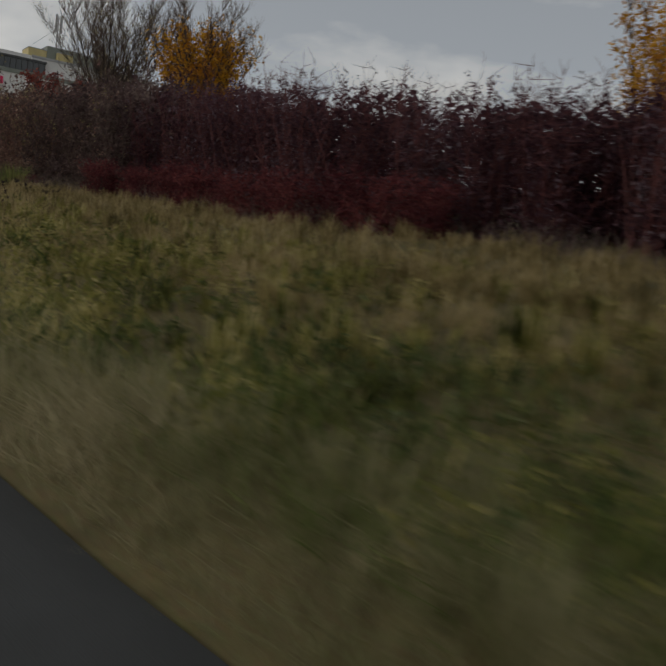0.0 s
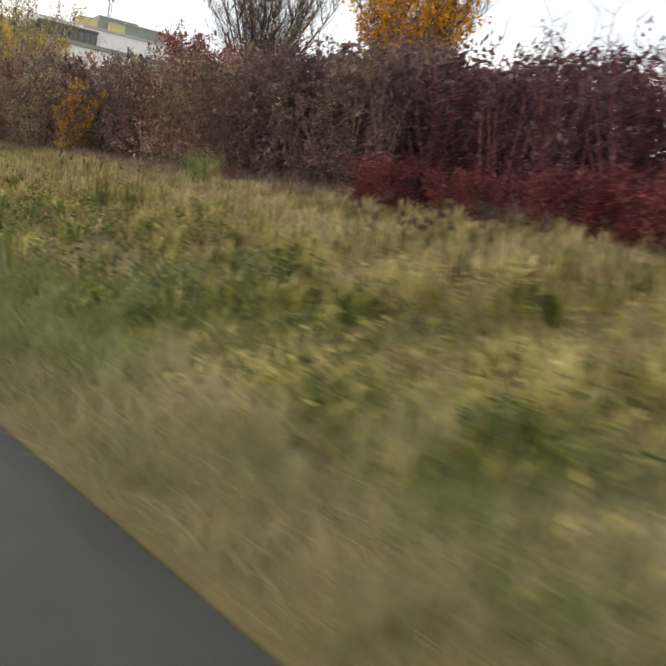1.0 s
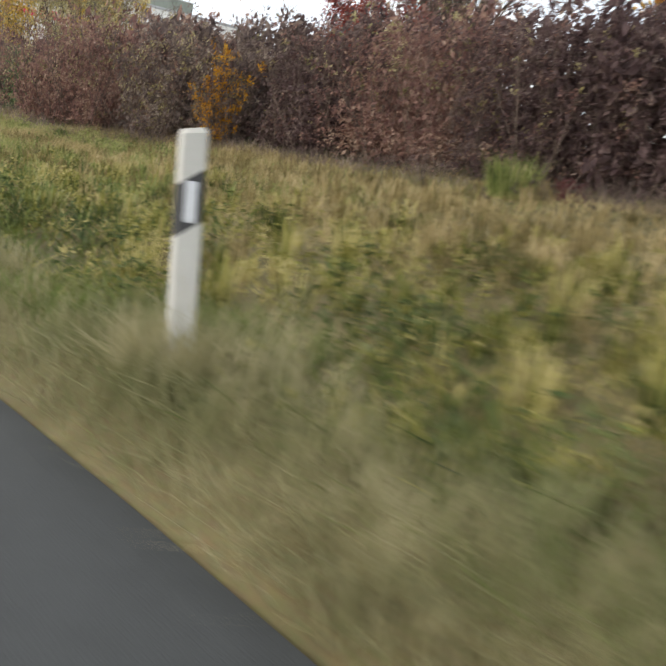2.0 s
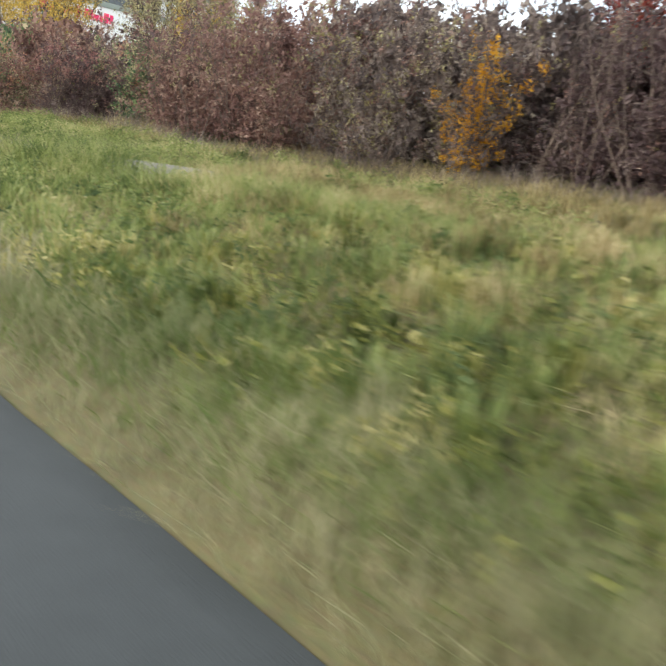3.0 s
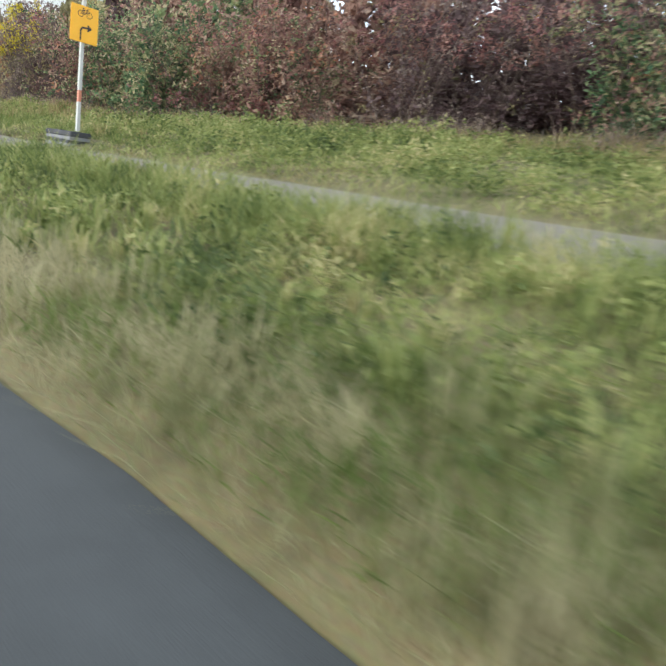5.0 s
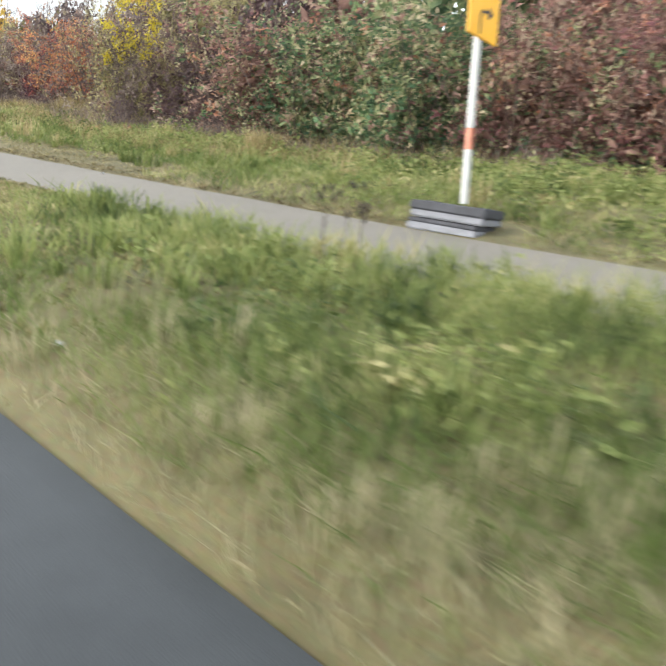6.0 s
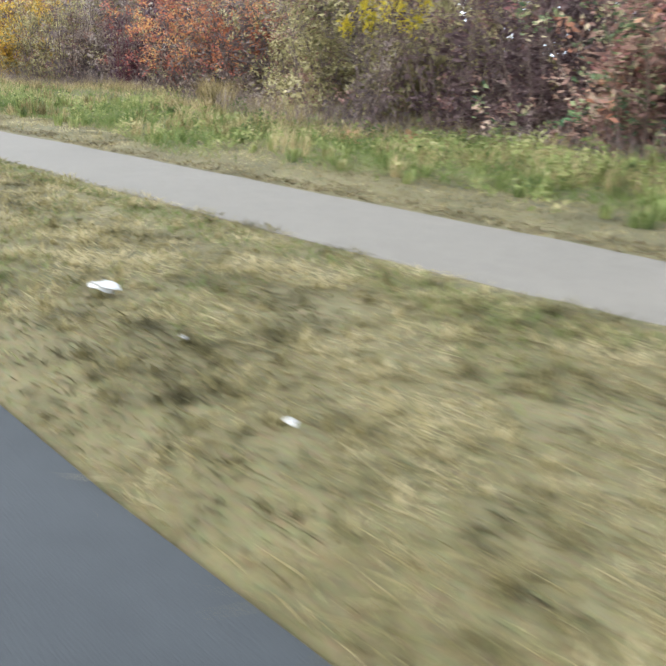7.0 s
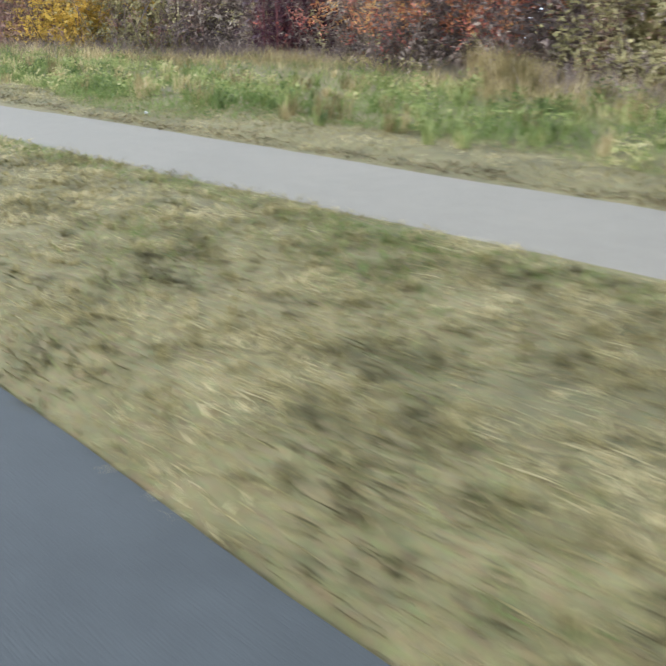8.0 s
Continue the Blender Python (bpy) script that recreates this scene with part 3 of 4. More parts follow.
    k = before_hedge(x, y, 1.2) & (x > np.interp(y, HEDGE_Y, HEDGE_X) - np.where(y > 58, 1.6, 1.3)) & clumped(x, y, 1.0, -0.4, 12.0)
    x, y = x[k], y[k]
    blades("dry_hedge_grass", x, y, r(0.16, 0.44) * (0.5 + 0.7 * lumps(x, y, 1.8, 7.0)), r(0.006, 0.012), G_DRY, 1.1, "dry brown grass at the foot of the hedge")


grass_all()


def tussocks(name, n, per, x0, x1, y0, y1, h0, h1, width, mat, seed, label, droop=0.75, keep=None):
    """Tussocks: blades that rise from one foot, arch outwards and droop."""
    rs = np.random.default_rng(seed)
    cx, cy = rs.uniform(x0, x1, n), rs.uniform(y0, y1, n)
    k = off_path(cx, cy, 0.05) & before_hedge(cx, cy, 0.2)
    if keep is not None:
        k &= keep(cx, cy)
    cx, cy = cx[k], cy[k]
    size = rs.uniform(h0, h1, len(cx))
    a = rs.uniform(0, 2 * np.pi, (len(cx), per))
    q = np.sqrt(rs.uniform(0, 1, (len(cx), per))) * size[:, None] * 0.30
    bx, by = (cx[:, None] + np.cos(a) * q).ravel(), (cy[:, None] + np.sin(a) * q).ravel()
    h = (size[:, None] * rs.uniform(0.55, 1.1, (len(cx), per))).ravel()
    a = a.ravel() + rs.normal(0, 0.5, a.size)
    out = h * rs.uniform(0.15, 1.0, a.size) * droop
    ox, oy = -np.sin(a) * width * rs.uniform(0.3, 0.7, a.size), np.cos(a) * width * rs.uniform(0.3, 0.7, a.size)
    z = ground_z(bx, by) - 0.01
    tip = z + h * np.clip(1 - 0.55 * (out / h) ** 2, 0.12, 1)
    V = np.stack([np.stack([bx - ox, by - oy, z], -1), np.stack([bx + ox, by + oy, z], -1),
                  np.stack([bx + np.cos(a) * out * 0.45 + ox, by + np.sin(a) * out * 0.45 + oy, z + h * np.clip(0.95 - 0.32 * out / h, 0.4, 0.9)], -1),
                  np.stack([bx + np.cos(a) * out * 0.45 - ox, by + np.sin(a) * out * 0.45 - oy, z + h * np.clip(0.95 - 0.32 * out / h, 0.4, 0.9)], -1),
                  np.stack([bx + np.cos(a) * out, by + np.sin(a) * out, tip], -1)], 1)
    loops = (np.arange(len(a))[:, None] * 5 + np.array([0, 1, 2, 3, 3, 2, 4])[None]).ravel()
    ob = new(name, array_mesh(name, V.reshape(-1, 3), loops, np.tile([4, 3], len(a)), mat))
    return tagged(ob, label, "grass", kind="stuff")


def near_edge(x, y):
    return np.abs(x - np.interp(y, PATH_Y, PATH_NEAR) + 0.35) < 0.4


tussocks("yellow_green_tussocks", 560, 30, 2.2, 6.5, -2, 35, 0.16, 0.34, 0.012, G_MIX, 41, "yellow-green tussocks of coarse verge grass")
tussocks("feathery_dry_tussocks", 800, 28, 4.6, 11.5, -2, 37, 0.18, 0.42, 0.010, G_DRY, 42, "feathery dry brown tussocks of meadow grass", 0.6)
tussocks("tan_meadow_tussocks", 380, 28, 3.2, 6.4, -2, 36, 0.16, 0.36, 0.008, G_DRY, 49, "pale tan tussocks among the green verge weeds", 0.7)
tussocks("green_tussocks", 760, 30, 2.0, 6.5, 27, 61.2, 0.15, 0.34, 0.013, G_GREEN, 43, "fresh green tussocks of verge grass", 0.8, lambda x, y: ~past_path(x, y))
tussocks("pale_roadside_tussocks", 380, 30, 1.35, 2.1, -2, 58, 0.16, 0.36, 0.005, G_PALE, 44, "pale feathery grass tussocks along the road edge", 0.55)
tussocks("tan_path_edge_tussocks", 1100, 24, 3.4, 6.4, 40, 58, 0.18, 0.34, 0.007, G_TAN, 45, "tan seeding grass along the overgrown path edge", 0.6, lambda x, y: near_edge(x, y) & (lumps(x, y, 0.9, 2.0) > 0.55))
tussocks("short_straw_tussocks", 1500, 16, 1.35, 3.6, 57, 86, 0.045, 0.09, 0.008, G_STRAW, 46, "low matted straw-coloured grass between road and path", 1.7, lambda x, y: ~past_path(x, y))
tussocks("hedge_foot_tussocks", 280, 30, 5.9, 10.8, 58, 95, 0.14, 0.38, 0.009, G_DRY, 47, "dry tan tussocks in the grass below the hedge", 0.7)
tussocks("rank_green_tussocks", 420, 30, 5.7, 9.5, 56, 95, 0.12, 0.28, 0.012, G_GREEN, 48, "rank green tussocks behind the path", 0.8)


# ---------------------------------------------------------------- shrubs and trees
def tube(bm, pts, radii, sides=4):
    rings = []
    for k, p in enumerate(pts):
        d = (pts[min(k + 1, len(pts) - 1)] - pts[max(k - 1, 0)]).normalized()
        u = d.orthogonal().normalized()
        v = d.cross(u)
        rings.append([bm.verts.new(p + (u * math.cos(2 * math.pi * s / sides) + v * math.sin(2 * math.pi * s / sides)) * radii[k]) for s in range(sides)])
    for r, q in zip(rings, rings[1:]):
        for s in range(sides):
            bm.faces.new((r[s], r[(s + 1) % sides], q[(s + 1) % sides], q[s]))


def limb(rnd, start, direction, length, wander, lift, steps):
    pts, p, d = [start.copy()], start.copy(), direction.normalized()
    for _ in range(steps):
        d = (d + Vector((rnd.gauss(0, wander), rnd.gauss(0, wander), rnd.gauss(0, wander * 0.6) + lift))).normalized()
        p = p + d * (length / steps)
        pts.append(p.copy())
    return pts


def leaves(seeds, n, size, spread, rs, mat, name, fold=0.25, spray=1):
    """n small folded leaves about the given places, in sprays of a few leaves that point the same way."""
    m = max(1, n // spray)
    which = np.arange(n) % m
    c = (seeds[rs.integers(0, len(seeds), m)] + rs.normal(0, spread, (m, 3)))[which]
    a = rs.normal(0, 1, (n, 3))
    if spray > 1:
        c = c + rs.normal(0, 1, (n, 3)) * size * 1.25
        a = a + rs.normal(0, 0.8, (m, 3))[which] + np.array([0, 0, -0.35])
    a /= np.linalg.norm(a, axis=1)[:, None]
    b = np.cross(a, rs.normal(0, 1, (n, 3)))
    b /= np.linalg.norm(b, axis=1)[:, None]
    nn = np.cross(a, b)
    s = (size * rs.uniform(0.55, 1.25, n))[:, None]
    V = np.stack([c - a * s, c + b * s * 0.45 + nn * s * fold, c + a * s, c - b * s * 0.45 + nn * s * fold], 1)
    base = np.arange(n)[:, None] * 4
    loops = (base + np.array([0, 1, 2, 0, 2, 3])[None]).ravel()
    return array_mesh(name, V.reshape(-1, 3), loops, np.full(2 * n, 3), mat)


def mounds(name, n, count, x0, x1, y0, y1, size, mat, seed, label):
    """Low mounds of broad-leaved weeds."""
    rs = np.random.default_rng(seed)
    cx, cy = rs.uniform(x0, x1, n), rs.uniform(y0, y1, n)
    k = off_path(cx, cy, 0.25) & before_hedge(cx, cy, -0.2)
    cx, cy = cx[k], cy[k]
    rad, hgt = rs.uniform(0.15, 0.55, len(cx)), rs.uniform(0.10, 0.36, len(cx))
    m = 60
    a, q = rs.uniform(0, 2 * np.pi, (len(cx), m)), np.sqrt(rs.uniform(0, 1, (len(cx), m)))
    px, py_ = cx[:, None] + np.cos(a) * q * rad[:, None], cy[:, None] + np.sin(a) * q * rad[:, None]
    pz = ground_z(px, py_) + hgt[:, None] * (1 - q ** 2) * rs.uniform(0.6, 1.05, (len(cx), m)) + 0.02
    S = np.stack([px, py_, pz], -1).reshape(-1, 3)
    S = S[off_path(S[:, 0], S[:, 1], 0.02)]
    ob = new(name, leaves(S, count, size, 0.03, rs, mat, name, 0.25, 5))
    return tagged(ob, label, "weeds", kind="stuff")


mounds("green_weed_mounds", 520, 32000, 2.0, 9.5, 34, 59, 0.031, G_GREEN, 31, "low mounds of leafy green weeds in the meadow")
mounds("mixed_weed_mounds", 360, 24000, 1.8, 5.2, -2, 34, 0.025, G_MIX, 32, "low yellowish-green weed mounds in the dry grass")
mounds("dark_weed_mounds", 170, 12000, 1.9, 4.2, -2, 58, 0.030, G_WEED, 33, "dark green leafy weed mounds on the verge")
mounds("late_weed_mounds", 260, 12000, 5.9, 9.5, 60, 98, 0.034, G_GREEN, 34, "leafy green weeds in the long grass by the hedge")


mounds("bright_weed_mounds", 330, 18000, 5.6, 11.0, 38, 60, 0.036, G_GREEN, 36, "bright green leafy weeds between path and hedge")
mounds("hedge_foot_weeds", 260, 15000, 6.9, 9.8, 52, 69, 0.036, G_GREEN, 35, "dull green leafy weeds growing into the hedge foot")


def shrub(seed, height, width, stems, n_leaf, leaf, leaf_size, twig=None, second=None, upright=0.5, bare_top=0.0, name="shrub", label="", category="shrub", group="hedge shrubs", inner=None, filling=650):
    """A many-stemmed bush: stems and side twigs in one mesh, leaves in another (and a second colour)."""
    rnd, rs = random.Random(seed), np.random.default_rng(seed)
    inner = inner or leaf
    root = thing(name, label, category, group)
    bm = bmesh.new()
    seeds = []
    leaf_size *= 0.91
    for _ in range(stems):
        az, out = rnd.uniform(0, 2 * math.pi), rnd.uniform(0.05, 1.0)
        d = Vector((math.cos(az) * out * (1 - upright) * 1.5, math.sin(az) * out * (1 - upright) * 1.5, 1.0))
        s0 = Vector((math.cos(az) * width * 0.16 * out, math.sin(az) * width * 0.16 * out, -0.05))
        ln = height * rnd.uniform(0.74, 1.0) / max(0.45, d.normalized().z)
        pts = limb(rnd, s0, d, ln, 0.10, 0.03, 6)
        r0 = rnd.uniform(0.010, 0.020) * (height / 2.5)
        tube(bm, pts, [r0 * (1 - 0.72 * k / 6) for k in range(7)], 3)
        for k in range(1, 7):
            for _ in range(rnd.choice((2, 2, 3))):
                az2 = rnd.uniform(0, 2 * math.pi)
                d2 = Vector((math.cos(az2), math.sin(az2), rnd.uniform(0.1, 1.0)))
                l2 = height * rnd.uniform(0.10, 0.26) * (1.1 - 0.09 * k)
                side = limb(rnd, pts[k], d2, l2, 0.22, 0.05, 2)
                tube(bm, [side[0], side[-1]], [r0 * 0.36, r0 * 0.12], 3)
                if side[-1].z < height * (1 - bare_top) * rnd.uniform(0.85, 1.1):
                    seeds += side[1:]
            if pts[k].z < height * (1 - bare_top):
                seeds.append(pts[k])
    part("stem_work", bm, twig or M_TWIG, root)
    S = np.array([tuple(p) for p in seeds])
    S[:, 2] = np.maximum(S[:, 2], 0.08)
    skirt = S[rs.integers(0, len(S), len(S) // 4)] * (1, 1, 0) + np.stack([np.zeros(len(S) // 4), np.zeros(len(S) // 4), rs.uniform(0.05, 0.22, len(S) // 4) * height], -1)
    S = np.concatenate([S, skirt]) if width > 1 else S
    spread = 0.052 * width
    first = new("foliage", leaves(S, n_leaf, leaf_size, spread, rs, LEAF[leaf], "foliage", 0.25, 9))
    first.parent = root
    far_row = filling < 600
    C = S[(S[:, 2] < height * (0.90 if far_row else 0.84 - bare_top * 0.7)) & (np.hypot(S[:, 0], S[:, 1]) < width * (0.50 if far_row else 0.36))]
    core = new("inner_foliage", leaves(C, filling, leaf_size * (1.9 if width > 2 else 1.2), spread * 0.7, rs, LEAF[inner], "inner_foliage"))
    core.parent = root
    for col, share, lo, clump, big in second or ():
        T = S[S[:, 2] > height * lo]
        o = new("accent_foliage", leaves(T[rs.integers(0, len(T), max(8, len(T) // clump))], int(n_leaf * share), leaf_size * big, spread * 0.7, rs, LEAF[col], "accent_foliage", 0.25, 7))
        o.parent = root
    return root


def put(proto, x, y, turn, s=1.0, sz=None):
    z = float(ground_z(x, y))
    m = Matrix.Translation((x, y, z)) @ Euler((0, 0, turn)).to_matrix().to_4x4() @ Matrix.Diagonal((s, s, sz or s, 1))
    made = copy_thing(proto, m)
    made.matrix_basis = m
    return made


LOOKS = {
    # kind: height, width, stems, leaves, leaf colour, leaf size, bark, second colour, uprightness, bare top, name, label
    "purple": (2.5, 2.4, 24, 3300, "purple", 0.032, M_REDTWIG, None, 0.78, 0.13, "dogwood_shrub", "dark purple-red autumn shrub with thin upright twigs"),
    "dusky": (2.7, 2.6, 14, 3300, "dusky", 0.039, M_TWIG, [("pale", 0.10, 0.2, 7, 1.1), ("russet", 0.22, 0.1, 12, 1.05), ("olive", 0.16, 0.0, 14, 1.05)], 0.5, 0.0, "hedge_shrub", "half-bare grey-brown hedge shrub"),
    "russet": (2.8, 2.6, 14, 3400, "russet", 0.041, M_TWIG, [("olive", 0.08, 0.4, 5, 1.1)], 0.5, 0.0, "russet_shrub", "dense russet-red autumn hedge shrub"),
    "brown": (2.7, 2.5, 14, 3300, "brown", 0.040, M_TWIG, [("pale", 0.05, 0.2, 5, 1.1)], 0.5, 0.0, "brown_shrub", "brown-leaved autumn hedge shrub"),
    "green": (2.4, 2.8, 15, 3800, "green", 0.047, M_TWIG, [("deepgreen", 0.35, 0.0, 7, 1.15), ("brown", 0.25, 0.1, 8, 1.1), ("salmon", 0.035, 0.25, 26, 1.3)], 0.4, 0.0, "bramble_thicket", "dark green bramble thicket with a few orange leaves"),
    "plum": (2.7, 2.6, 15, 3200, "plum", 0.038, M_TWIG, [("russet", 0.14, 0.1, 12, 1.05), ("pale", 0.03, 0.2, 12, 1.0)], 0.52, 0.0, "plum_shrub", "dark plum-brown half-bare hedge shrub"),
    "mauve": (2.7, 2.6, 15, 2600, "plum", 0.040, M_TWIG, [("rose", 0.45, 0.5, 6, 1.1), ("dusky", 0.35, 0.0, 9, 1.0), ("olive", 0.10, 0.1, 14, 1.1)], 0.5, 0.0, "mauve_shrub", "dark plum-brown hedge shrub with rose-brown leaves on top"),
    "thicket": (2.5, 2.7, 15, 2500, "brown", 0.042, M_TWIG, [("green", 0.6, 0.0, 8, 1.2), ("rose", 0.4, 0.1, 8, 1.1), ("salmon", 0.10, 0.2, 18, 1.4)], 0.42, 0.0, "tangled_thicket", "tangled brown and green thicket with a few salmon leaves"),
    "olive": (2.6, 2.5, 14, 2500, "olive", 0.041, M_TWIG, [("pale", 0.2, 0.3, 8, 1.1), ("dusky", 0.55, 0.0, 9, 1.0), ("brown", 0.3, 0.1, 12, 1.1)], 0.5, 0.0, "olive_shrub", "olive and straw coloured hedge shrub"),
    "orange": (2.9, 2.7, 15, 1900, "dusky", 0.040, M_TWIG, [("orange", 1.0, 0.25, 5, 1.15), ("scarlet", 0.5, 0.15, 8, 1.1), ("olive", 0.25, 0.0, 12, 1.0)], 0.5, 0.0, "orange_shrub", "bright orange and red autumn shrub"),
    "mustard": (2.9, 2.7, 14, 3300, "mustard", 0.043, M_TWIG, [("pale", 0.2, 0.3, 5, 1.1)], 0.5, 0.0, "mustard_shrub", "mustard-yellow autumn hedge shrub"),
}


def looks(kind, seed, cheap=False):
    h, w, st, n, leaf, ls, bark, second, up, bare, nm, lab = LOOKS[kind]
    if cheap:
        st, n, ls, second = 6, n // 4, ls * 2.1, None
    return shrub(seed, h, w, st, n, leaf, ls, bark, second, up, bare, nm, lab, "shrub", "hedge shrubs", None, 590 if cheap else 650)


KINDS, BACKS = {}, {}
for _q, _k in enumerate(LOOKS):
    KINDS[_k] = [looks(_k, 300 + 10 * _q + v) for v in range(3)]
    BACKS[_k] = [looks(_k, 500 + 10 * _q + v, True) for v in range(2)]
KINDS["lowred"] = [shrub(21 + k, 1.0, 1.7, 14, 1700, "lowred", 0.038, M_REDTWIG, None, 0.45, 0.0, "low_red_shrub", "low dark-red twiggy shrub at the hedge foot", "shrub", "low red shrubs") for k in range(2)]
KINDS["yellow"] = [shrub(91, 2.6, 0.9, 7, 1500, "yellow", 0.046, M_TWIG, [("dusky", 0.25, 0.0, 5, 1.1)], 0.88, 0.0, "yellow_shrub", "slender shrub with golden yellow leaves", "shrub", "yellow shrubs", "dusky")]
KINDS["lemon"] = [shrub(95, 2.9, 1.4, 8, 800, "dusky", 0.045, M_TWIG, [("lemon", 1.9, 0.52, 3, 1.2)], 0.75, 0.0, "lemon_shrub", "slender shrub with bright lemon-yellow leaves", "shrub", "yellow shrubs", "dusky")]
KINDS["seedling"] = [shrub(97, 0.42, 0.6, 8, 110, "salmon", 0.034, M_TWIG, None, 0.4, 0.0, "orange_seedling", "small orange-red leafy plant at the hedge foot", "plant", "orange seedlings")]
FRONT = [(-8, "purple"), (22.5, "plum"), (30.8, "russet"), (34.5, "plum"), (38.5, "dusky"), (41.5, "dusky"), (43.5, "russet"), (51.0, "green"), (52.0, "mauve"), (57.3, "thicket"),
         (62.3, "green"), (65.2, "thicket"), (67.2, "plum"), (70.2, "olive"), (76.2, "orange"), (83.2, "purple"), (85.4, "dusky"), (88.0, "olive"), (90.0, "mustard"), (93, "brown"), (105, "end")]


def kind_at(y):
    name = FRONT[0][1]
    for y0, k in FRONT:
        if y >= y0:
            name = k
    return name


def hedge():
    rnd = random.Random(5)

    def row(y, stock, offset, step, heights, end):
        while y < end:
            k = kind_at(y + rnd.uniform(-0.6, 0.6))
            x = float(np.interp(y, HEDGE_Y, HEDGE_X)) + offset + rnd.uniform(-0.25, 0.35)
            put(rnd.choice(stock[k]), x, y, rnd.uniform(0, 6.28), rnd.uniform(0.95, 1.12), rnd.uniform(0.90, 1.06) * float(np.interp(y, *heights)))
            y += rnd.uniform(*step)
    row(-2.0, KINDS, 1.2, (1.25, 1.65), ([0, 9, 14, 20, 26, 40, 45, 49.4, 50.7, 104], [1.08, 1.22, 1.34, 1.34, 1.28, 1.24, 1.25, 1.26, 1.0, 1.0]), 100)
    row(-1.5, BACKS, 2.9, (1.25, 1.6), ([0, 9, 14, 20, 26, 36, 45, 48.8, 50.4, 51.5, 55, 60, 104], [0.98, 1.08, 1.20, 1.34, 1.42, 1.46, 1.44, 1.36, 1.0, 0.96, 1.15, 1.35, 1.35]), 102)
    row(34.0, BACKS, 4.4, (1.2, 1.6), ([34, 44, 46.5, 48.3, 51.5, 55, 60, 104], [1.4, 1.42, 1.34, 1.0, 0.95, 1.25, 1.5, 1.5]), 104)
    row(-2.0, BACKS, 4.2, (1.2, 1.6), ([-2, 9, 17], [0.92, 1.0, 1.1]), 17)
    row(35.0, BACKS, 3.6, (1.1, 1.4), ([35, 48], [1.45, 1.42]), 48.5)
    row(37.0, BACKS, 5.8, (1.1, 1.4), ([35, 45], [1.4, 1.34]), 45)
    y = 8.3
    while y < 22.5:
        x = float(np.interp(y, HEDGE_Y, HEDGE_X)) + rnd.uniform(-0.15, 0.3)
        put(rnd.choice(KINDS["lowred"]), x, y, rnd.uniform(0, 6.28), rnd.uniform(0.85, 1.2))
        y += rnd.uniform(0.85, 1.2)
    row(34.0, BACKS, 2.1, (1.5, 2.0), ([34, 62], [0.55, 0.55]), 99)
    row(-2.0, KINDS, 2.1, (1.2, 1.5), ([0, 9, 14, 20], [1.04, 1.17, 1.28, 1.3]), 21)
    row(20.0, BACKS, 3.5, (1.2, 1.5), ([20, 34], [1.3, 1.4]), 34)
    row(18.0, BACKS, 4.3, (1.3, 1.6), ([17, 24], [1.2, 1.3]), 27)
    for y in (21.4, 22.4, 23.3, 26.6, 27.4, 28.1):
        put(BACKS["plum"][0], float(np.interp(y, HEDGE_Y, HEDGE_X)) + 2.0, y, y * 5, 1.0, 1.22)
    for y in (5.6, 6.4, 7.2):
        put(BACKS["purple"][1], float(np.interp(y, HEDGE_Y, HEDGE_X)) + 2.5, y, y * 5, 1.0, 1.0)
    put(KINDS["lowred"][0], 11.6, 27.1, 1.0, 0.42)
    put(KINDS["yellow"][0], 12.75, 39.25, 0.4, 0.74, 1.12)
    put(KINDS["yellow"][0], 12.5, 39.55, 2.9, 0.62, 0.8)
    put(KINDS["lemon"][0], 9.0, 70.6, 0.2, 0.72, 0.98)
    put(KINDS["orange"][0], 11.6, 79.5, 1.2, 0.9)
    for x, y in ((7.8, 69.7), (8.2, 68.9)):
        put(KINDS["seedling"][0], x, y, x * 7, 0.55)
    for kinds in (*KINDS.values(), *BACKS.values()):
        for proto in kinds:
            for o in (*proto.children_recursive, proto):
                bpy.data.objects.remove(o)


hedge()


